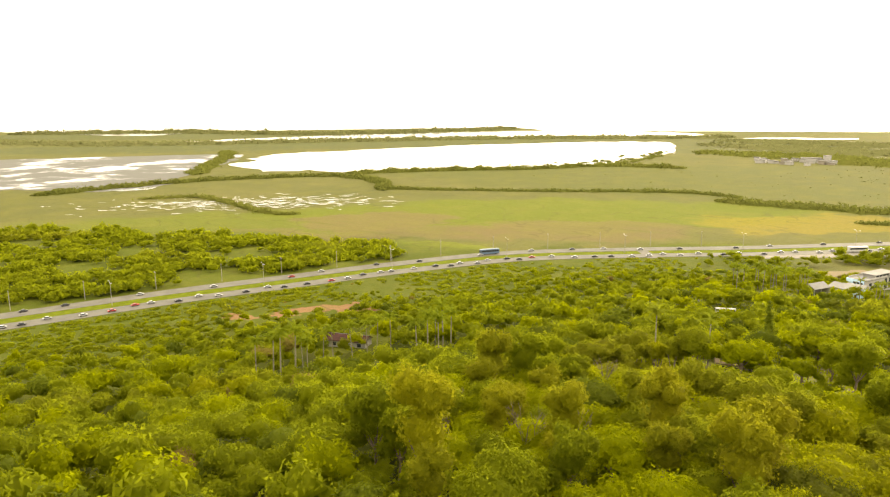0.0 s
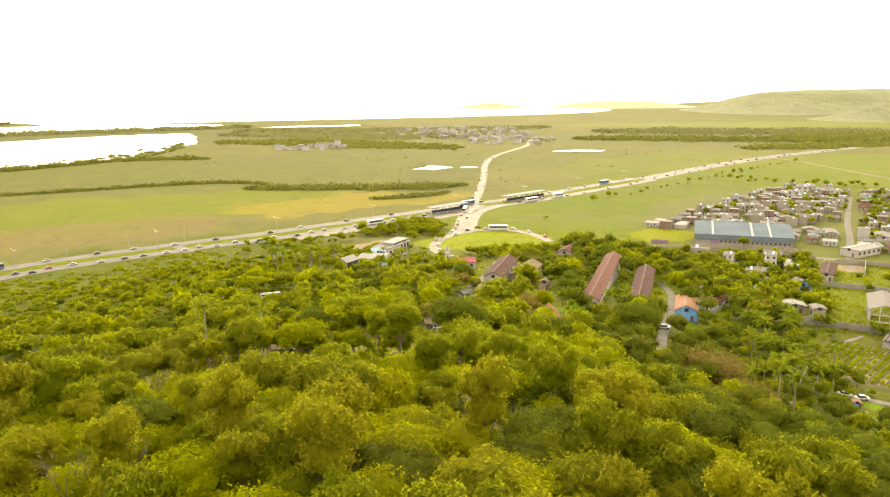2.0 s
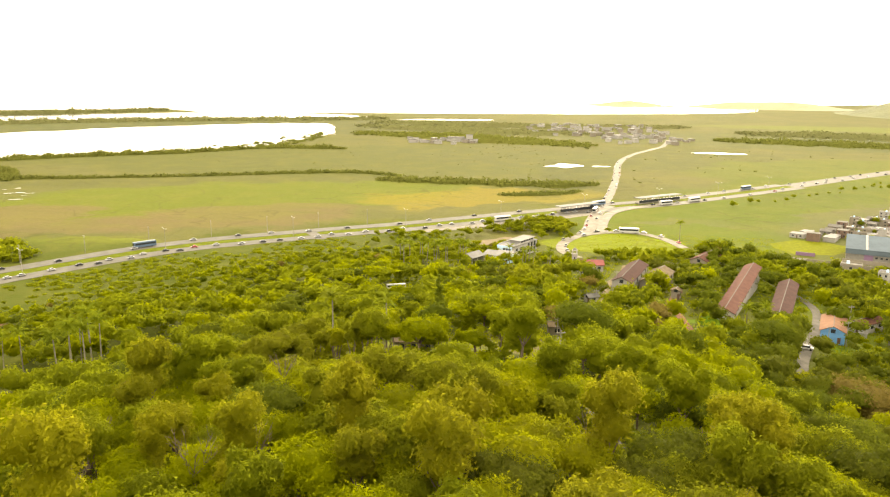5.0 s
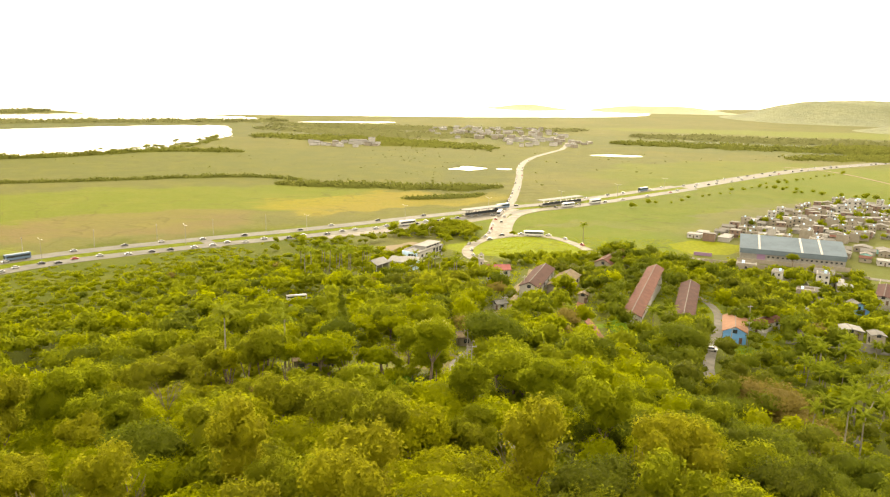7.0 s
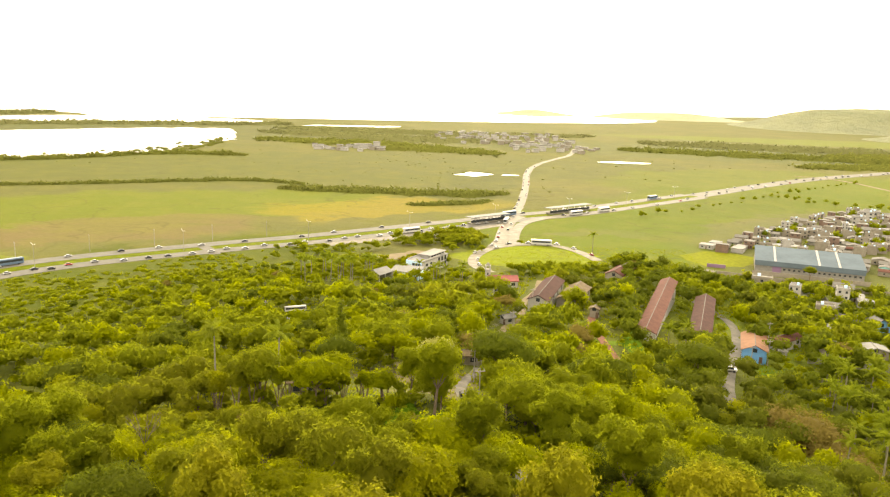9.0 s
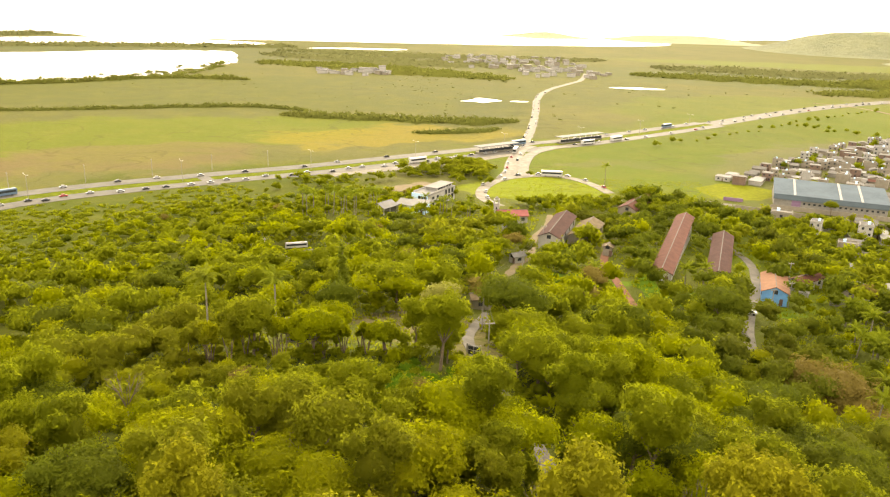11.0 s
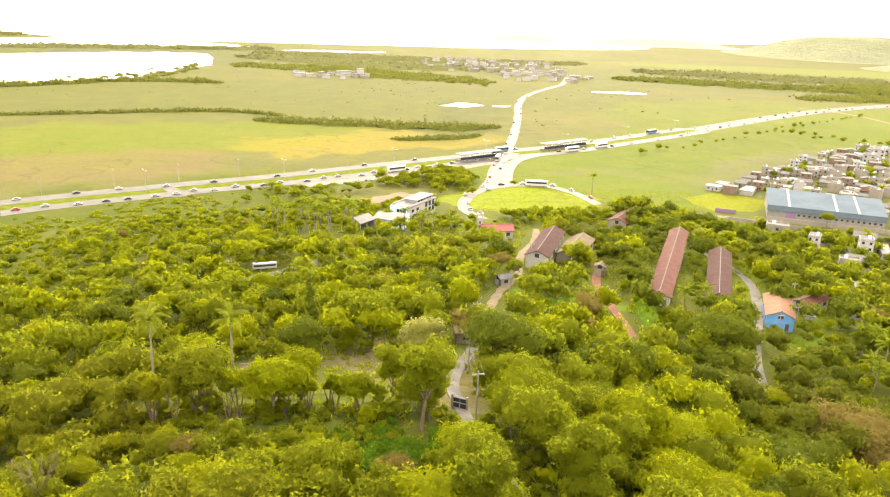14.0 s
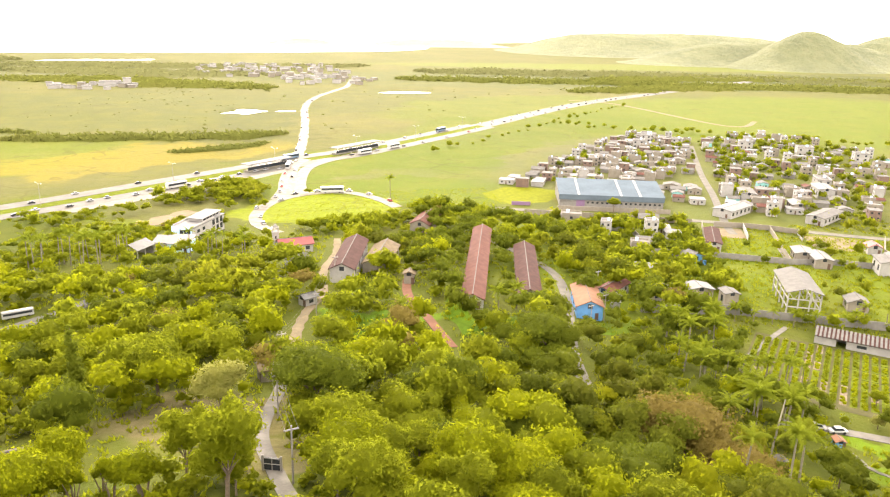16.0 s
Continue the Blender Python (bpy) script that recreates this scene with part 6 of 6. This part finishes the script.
PALMS = [make_palm(3, 11, 15, 3.6, "tall royal palm with a slim pale trunk"), make_palm(4, 13.5, 17, 3.7, "very tall royal palm with a pale trunk"), make_palm(5, 6.5, 16, 4.0, "low feathery coconut palm")]
rng = np.random.default_rng(31)


def palm(k, x, y, s=1.0):
    copy_thing(PALMS[k], pose(x, y, float(land(x, y)) - 0.2, rng.uniform(-3, 3), rng.uniform(-3, 3), rng.uniform(0, 360)) @ Matrix.Scale(s, 4))


for x, y, s in ((-157, 126, 1.02), (-153, 129, 1.12), (-148, 127, 1.2), (-145, 130, 1.25), (-143, 133, 1.0), (-151, 140, 0.9), (-154, 152, 0.85), (-151, 154, 0.95), (-147, 159, 0.95), (-149, 169, 0.85), (-148, 173, 0.85),
                (-145, 177, 0.9), (-124, 163, 1.05), (-121, 164, 1.2), (-118, 166, 1.1), (-128, 179, 1.0), (-124, 178, 1.2), (-120, 176, 1.1), (-126, 172, 0.95)):
    palm(1, x, y, s)
for i in range(16):
    palm(0, -62 + i * 2.0 + rng.uniform(-2, 2), 318 + rng.uniform(-7, 7), rng.uniform(0.78, 0.95))
for i in range(8):
    palm(0, rng.uniform(-16, 6), rng.uniform(306, 322), rng.uniform(0.6, 0.78))
palm(1, -48, 159, 1.05)
palm(0, -36, 164, 1.1)
for x, y, k in ((84, 146, 1), (79, 151, 0), (90, 150, 0), (77, 247, 2), (76, 410, 0), (40, 233, 2), (70.5, 244, 2), (109, 175, 2), (104, 178, 2), (95, 176, 2)):
    palm(k, x, y, rng.uniform(0.85, 1.05))
for i in range(10):
    palm(2, rng.uniform(110, 130), rng.uniform(219, 230), rng.uniform(0.85, 1.1))
for i in range(11):
    palm(0, 109 + i * 1.8 + rng.uniform(-1, 1), 197 - i * 0.6 + rng.uniform(-3, 3), rng.uniform(0.6, 0.8))
for i in range(8):
    palm(2, rng.uniform(102, 117), rng.uniform(177, 188), rng.uniform(0.8, 1.0))
for i in range(5):
    palm(2, rng.uniform(98, 112), rng.uniform(196, 216), rng.uniform(0.8, 1.0))
for x, y in ((142, 236), (146, 233), (152, 232), (157, 229), (163, 227), (170, 224), (176, 226), (181, 228), (186, 224), (192, 226)):
    palm(2, x, y, rng.uniform(0.5, 0.7))
for p in PALMS:
    drop(p)

# ---- traffic


def make_car(paint, label):
    t = thing("car", label, "car", "cars on the roads")
    bm = boxes((-0.88, 0.88, -2.15, 2.15, 0.35, 0.9))
    bmesh.ops.bevel(bm, geom=list(bm.edges), offset=0.15, segments=2, affect="EDGES")
    part("body", bm, paint, t)
    bm = bmesh.new()
    v = box(bm, -0.78, 0.78, -1.3, 1.2, 0.9, 1.42)
    for q in v[4:]:
        q.co.x *= 0.82
        q.co.y *= 0.68
    part("cabin", bm, GLASS_DARK, t, "dark car windows")
    part("roof", boxes((-0.62, 0.62, -0.85, 0.8, 1.42, 1.48)), paint, t)
    for x in (-0.82, 0.82):
        for y in (-1.3, 1.3):
            bm = bmesh.new()
            tube(bm, (x - 0.1, y, 0.32), (x + 0.1, y, 0.32), 0.32, 0.32, 10)
            part("wheel", bm, RUBBER, t)
    return t


def make_bus(paint, label):
    t = thing("bus", label, "bus", "buses on the roads")
    bm = boxes((-1.25, 1.25, -6, 6, 0.4, 3.2))
    bmesh.ops.bevel(bm, geom=list(bm.edges), offset=0.15, segments=2, affect="EDGES")
    part("body", bm, paint, t)
    for sx in (-1, 1):
        part("window_band", boxes((sx * 1.26 - 0.03, sx * 1.26 + 0.03, -5.5, 5.4, 1.6, 2.6)), GLASS_DARK, t)
    part("windscreen", boxes((-1.1, 1.1, 5.97, 6.03, 1.3, 2.8)), GLASS_DARK, t)
    for x in (-1.1, 1.1):
        for y in (-3.6, 3.8):
            bm = bmesh.new()
            tube(bm, (x - 0.14, y, 0.5), (x + 0.14, y, 0.5), 0.5, 0.5, 12)
            part("wheel", bm, RUBBER, t)
    return t


CARWHITE = plain("white_car_paint", (0.4, 0.4, 0.39), 0.25, wear=0.05)
CARSILVER = plain("silver_car_paint", (0.4, 0.41, 0.42), 0.3, 0.5, wear=0.05)
CARBLACK = plain("black_car_paint", (0.02, 0.02, 0.022), 0.25, wear=0.05)
CARRED = plain("red_car_paint", (0.35, 0.03, 0.03), 0.3, wear=0.05)
BUSBLUE = plain("blue_bus_paint", (0.08, 0.13, 0.2), 0.35, wear=0.08)
CARS = [make_car(CARWHITE, "white car"), make_car(CARSILVER, "silver car"), make_car(CARBLACK, "black car"), make_car(CARRED, "dark red car")]
for c, l in zip(CARS, ("white hatchback car in the traffic", "silver car in the traffic", "black car in the traffic", "dark red car in the traffic")):
    c["label"] = l
BUSES = [make_bus(BUSBLUE, "blue city bus with a dark window band"), make_bus(CARWHITE, "white city bus with a dark window band")]


def along(pts, s):
    line = resample(pts, 4.0)
    acc = 0.0
    for a, b in zip(line, line[1:]):
        d = (b - a).length
        if acc + d >= s:
            return a + (b - a) * ((s - acc) / d), (b - a).normalized()
        acc += d
    return line[-1], (line[-1] - line[-2]).normalized()


def drive(proto, pts, s, side, lift=0.13):
    p, d = along(pts, s)
    if pts is HWY and s > 870:
        side *= 0.6  # the far highway is narrower
    q = p + Vector((d.y, -d.x)) * side
    turn = math.degrees(math.atan2(-d.x, d.y)) + (180 if side < 0 else 0)
    copy_thing(proto, pose(q.x, q.y, float(land(q.x, q.y)) + lift, 0, 0, turn) @ Matrix.Scale(0.8 if proto in CARS else 0.95, 4))


rng = np.random.default_rng(13)
s = 60.0
while s < 640:
    drive(CARS[rng.choice(4, p=(0.2, 0.34, 0.4, 0.06))], HWY, s, rng.choice([7.2, 10.8]))
    s += rng.uniform(6, 13)
s = 70.0
while s < 1200:
    drive(CARS[rng.choice(4, p=(0.22, 0.34, 0.4, 0.04))], HWY, s, rng.choice([-7.2, -10.8]))
    s += rng.uniform(14, 40)
s = 690.0
while s < 1300:
    drive(CARS[rng.choice(4, p=(0.22, 0.34, 0.4, 0.04))], HWY, s, rng.choice([7.2, 10.8]))
    s += rng.uniform(12, 40)
for s, side, k in ((355, -9, 0), (655, -9, 0), (700, 9, 1), (730, 9, 1), (820, -9, 0), (560, 10.8, 1)):
    drive(BUSES[k], HWY, s, side)
SLIP = [(24, 420), (29, 440), (32, 466), (40, 509), (48, 525)]
LOOP = [(19, 354), (12, 372), (13, 394), (23, 418), (40, 430), (58, 430), (70, 414), (76, 394)]
NORTH = [(45, 540), (56, 610), (68, 710), (75, 779), (85, 842), (104, 911), (132, 978)]
for pts, gaps, lift in ((SLIP, (6, 13), 0.21), (LOOP, (9, 20), 0.17), (NORTH, (8, 26), 0.13)):
    s = 4.0
    while s < 330:
        if s > sum((b - a).length for a, b in zip([Vector(p) for p in pts], [Vector(p) for p in pts[1:]])) - 3:
            break
        drive(CARS[rng.choice(4, p=(0.5, 0.25, 0.2, 0.05))], pts, s, rng.choice([-2.2, 2.2]), lift)
        s += rng.uniform(*gaps)
drive(BUSES[1], LOOP, 100, 1.5, 0.17)
drive(BUSES[1], SLIP, 80, -2, 0.21)
copy_thing(BUSES[1], pose(-54, 268, float(land(-54, 268)) + 0.15, 0, 0, -70) @ Matrix.Scale(0.62, 4))
for x, y, a in ((117.5, 175.5, 60), (121, 173.3, 75)):
    copy_thing(CARS[0], pose(x, y, float(land(x, y)) + 0.15, 0, 0, a) @ Matrix.Scale(0.9, 4))
copy_thing(CARS[0], pose(85, 229, float(land(85, 229)) + 0.15, 0, 0, 75))
for c in CARS + BUSES:
    drop(c)

# ---- bus shelters, poles, far town


def bus_station(x, y, turn, length):
    t = thing("bus_station", "long roadside bus station with a flat white roof", "shelter", "bus stations", at=pose(x, y, 0.1, 0, 0, turn))
    part("platform", boxes((-length / 2, length / 2, -2.2, 2.2, -0.2, 0.9)), CONCRETE, t)
    part("roof", boxes((-length / 2 - 1, length / 2 + 1, -3.2, 3.2, 4.2, 4.6)), WHITEROOF, t)
    part("screen", boxes((-length / 2, length / 2, -1.6, -1.5, 0.9, 2.6)), GLASS_DARK, t)
    for k in range(int(length / 6)):
        part("post", boxes((-length / 2 + 3 + k * 6 - 0.15, -length / 2 + 3 + k * 6 + 0.15, -0.2, 0.2, 0.9, 4.2)), STEEL, t)


bus_station(24, 500, 40, 32)
bus_station(84, 552, 40, 42)


def street_lamp(x, y, turn):
    t = thing("street_lamp", "tall grey street lamp with two arms", "street lamp", "street lamps", at=pose(x, y, float(land(x, y)), 0, 0, turn))
    bm = bmesh.new()
    tube(bm, (0, 0, -0.5), (0, 0, 10), 0.13, 0.08, 6)
    part("pole", bm, POLE, t)
    for sx in (-1, 1):
        bm = bmesh.new()
        tube(bm, (0, 0, 9.9), (sx * 2.2, 0, 10.5), 0.06, 0.05, 5)
        part("arm", bm, STEEL, t)
        part("lamp_head", boxes((sx * 2.5 - 0.4, sx * 2.5 + 0.4, -0.15, 0.15, 10.42, 10.58)), STEEL, t)
    return t


def utility_pole(x, y, turn, h=9.0):
    t = thing("utility_pole", "concrete utility pole with a crossarm", "pole", "utility poles", at=pose(x, y, float(land(x, y)), 0, 0, turn))
    bm = bmesh.new()
    tube(bm, (0, 0, -0.6), (0, 0, h), 0.16, 0.1, 7)
    part("pole", bm, POLE, t)
    part("crossarm", boxes((-1.0, 1.0, -0.07, 0.07, h - 0.7, h - 0.5)), POLE, t)
    for sx in (-0.85, 0, 0.85):
        bm = bmesh.new()
        tube(bm, (sx, 0, h - 0.5), (sx, 0, h - 0.25), 0.06, 0.04, 6)
        part("insulator", bm, WHITEWALL, t)
    return t


for k in range(24):
    p, d = along(HWY, 90 + k * 34)
    if k % 2 == 0:
        street_lamp(p.x, p.y, math.degrees(math.atan2(-d.x, d.y)))
for k in range(15):
    p, d = along(HWY, 60 + k * 30)
    q = p + Vector((d.y, -d.x)) * -17
    utility_pole(q.x, q.y, math.degrees(math.atan2(-d.x, d.y)))
LINE = [(6, 148), (6, 176), (9, 206), (20, 240), (30, 276)]
for x, y in LINE + [(92, 231), (101, 240), (110, 262), (-60, 250), (-40, 262)]:
    utility_pole(x, y, 12, 8.5)


def cable(a, b, sx, sag=0.9):
    """One slack wire between two poles."""
    bm = bmesh.new()
    pa = Vector((a[0] + sx, a[1], float(land(*a)) + 8.25))
    pb = Vector((b[0] + sx, b[1], float(land(*b)) + 8.25))
    pts = [pa.lerp(pb, t) - Vector((0, 0, sag * 4 * t * (1 - t))) for t in np.linspace(0, 1, 9)]
    side = (pb - pa).cross(Vector((0, 0, 1))).normalized() * 0.02
    rings = [[bm.verts.new(p + side), bm.verts.new(p - side), bm.verts.new(p + Vector((0, 0, 0.035)))] for p in pts]
    for r, q in zip(rings, rings[1:]):
        for k in range(3):
            bm.faces.new((r[k], r[(k + 1) % 3], q[(k + 1) % 3], q[k]))
    tagged(part("cable", bm, CABLE), "thin slack power cable strung between poles", "cable", "power cables")


for p, q in zip(LINE, LINE[1:]):
    for sx in (-0.85, 0, 0.85):
        cable(p, q, sx)


def far_block(x, y, w, d, h, turn, label="pale block of the far town", g="far town blocks"):
    t = thing("far_house", label, "building", g, at=pose(x, y, 0, 0, 0, turn))
    part("wall", boxes((-w / 2, w / 2, -d / 2, d / 2, -0.5, h)), WHITEWALL if rng.uniform() < 0.7 else CREAMWALL, t)
    part("roof", boxes((-w / 2 - 0.3, w / 2 + 0.3, -d / 2 - 0.3, d / 2 + 0.3, h, h + 0.4)), FIBRE if rng.uniform() < 0.6 else WHITEROOF, t)


for i in range(90):
    far_block(rng.uniform(-30, 200), rng.uniform(1180, 1460), rng.uniform(6, 12), rng.uniform(5, 9), rng.uniform(3, 6.5), rng.uniform(-30, 30))
for i in range(24):
    far_block(rng.uniform(-190, -85), rng.uniform(990, 1060), rng.uniform(4, 9), rng.uniform(4, 8), rng.uniform(2.6, 4.5), rng.uniform(-30, 30), "pale house among the far trees", "far houses")
far_block(-122, 1045, 24, 9, 5.5, 8, "long white block among the far trees", "far houses")
far_block(-104, 1050, 9, 9, 8.5, 8, "tall white block among the far trees", "far houses")
for i in range(34):
    far_block(rng.uniform(85, 215), rng.uniform(1060, 1190), rng.uniform(5, 10), rng.uniform(5, 9), rng.uniform(2.6, 5), rng.uniform(-30, 30))

# leaning dead trunk, water tank tower and beds' litter near the nursery
snag = thing("dead_trunk", "pale leaning bare palm trunk", "tree trunk", at=pose(98, 166, float(land(98, 166))))
bm = bmesh.new()
tube(bm, (0, 0, -0.5), (3.2, 2.6, 5.5), 0.22, 0.17, 8)
tube(bm, (3.2, 2.6, 5.5), (6.0, 5.0, 8.6), 0.17, 0.1, 8)
part("trunk", bm, PALM_BARK, snag)
TANKX, TANKY = 110.0, 250.0
tank = thing("tank_tower", "small white concrete water tank tower", "water tower", at=pose(TANKX, TANKY, float(land(TANKX, TANKY)), 0, 0, -18))
for x in (-1.1, 1.1):
    for y in (-1.1, 1.1):
        part("leg", boxes((x - 0.14, x + 0.14, y - 0.14, y + 0.14, -0.5, 2.6)), WHITEWALL, tank)
part("platform", boxes((-1.5, 1.5, -1.5, 1.5, 2.6, 2.8)), WHITEWALL, tank)
for x in (-0.8, 0.8):
    k = part("tank", boxes((x - 0.65, x + 0.65, -1.2, 1.2, 2.8, 4.4)), WHITEWALL, tank)
    part("lid", boxes((x - 0.72, x + 0.72, -1.28, 1.28, 4.4, 4.52)), FIBRE, k)
part("room", boxes((-0.95, 0.95, -0.95, 0.95, -0.5, 2.6)), WHITEWALL, tank)


def track_gate():
    t = thing("gate", "dark metal double gate across the steep track", "gate", at=pose(3.6, 152.5, float(land(3.6, 152.5)), 0, 0, -24))
    for x in (-1.3, 1.3):
        part("post", boxes((x - 0.14, x + 0.14, -0.14, 0.14, -0.8, 2.3)), POLE, t)
    for x0, x1 in ((-1.1, -0.05), (0.05, 1.1)):
        leaf = part("gate_leaf", boxes((x0, x1, -0.05, 0.05, 0.15, 2.0)), GLASS_DARK, t)
        part("rail", boxes((x0, x1, -0.09, -0.06, 1.0, 1.12), (x0, x1, -0.09, -0.06, 1.85, 1.97)), STEEL, leaf)


track_gate()
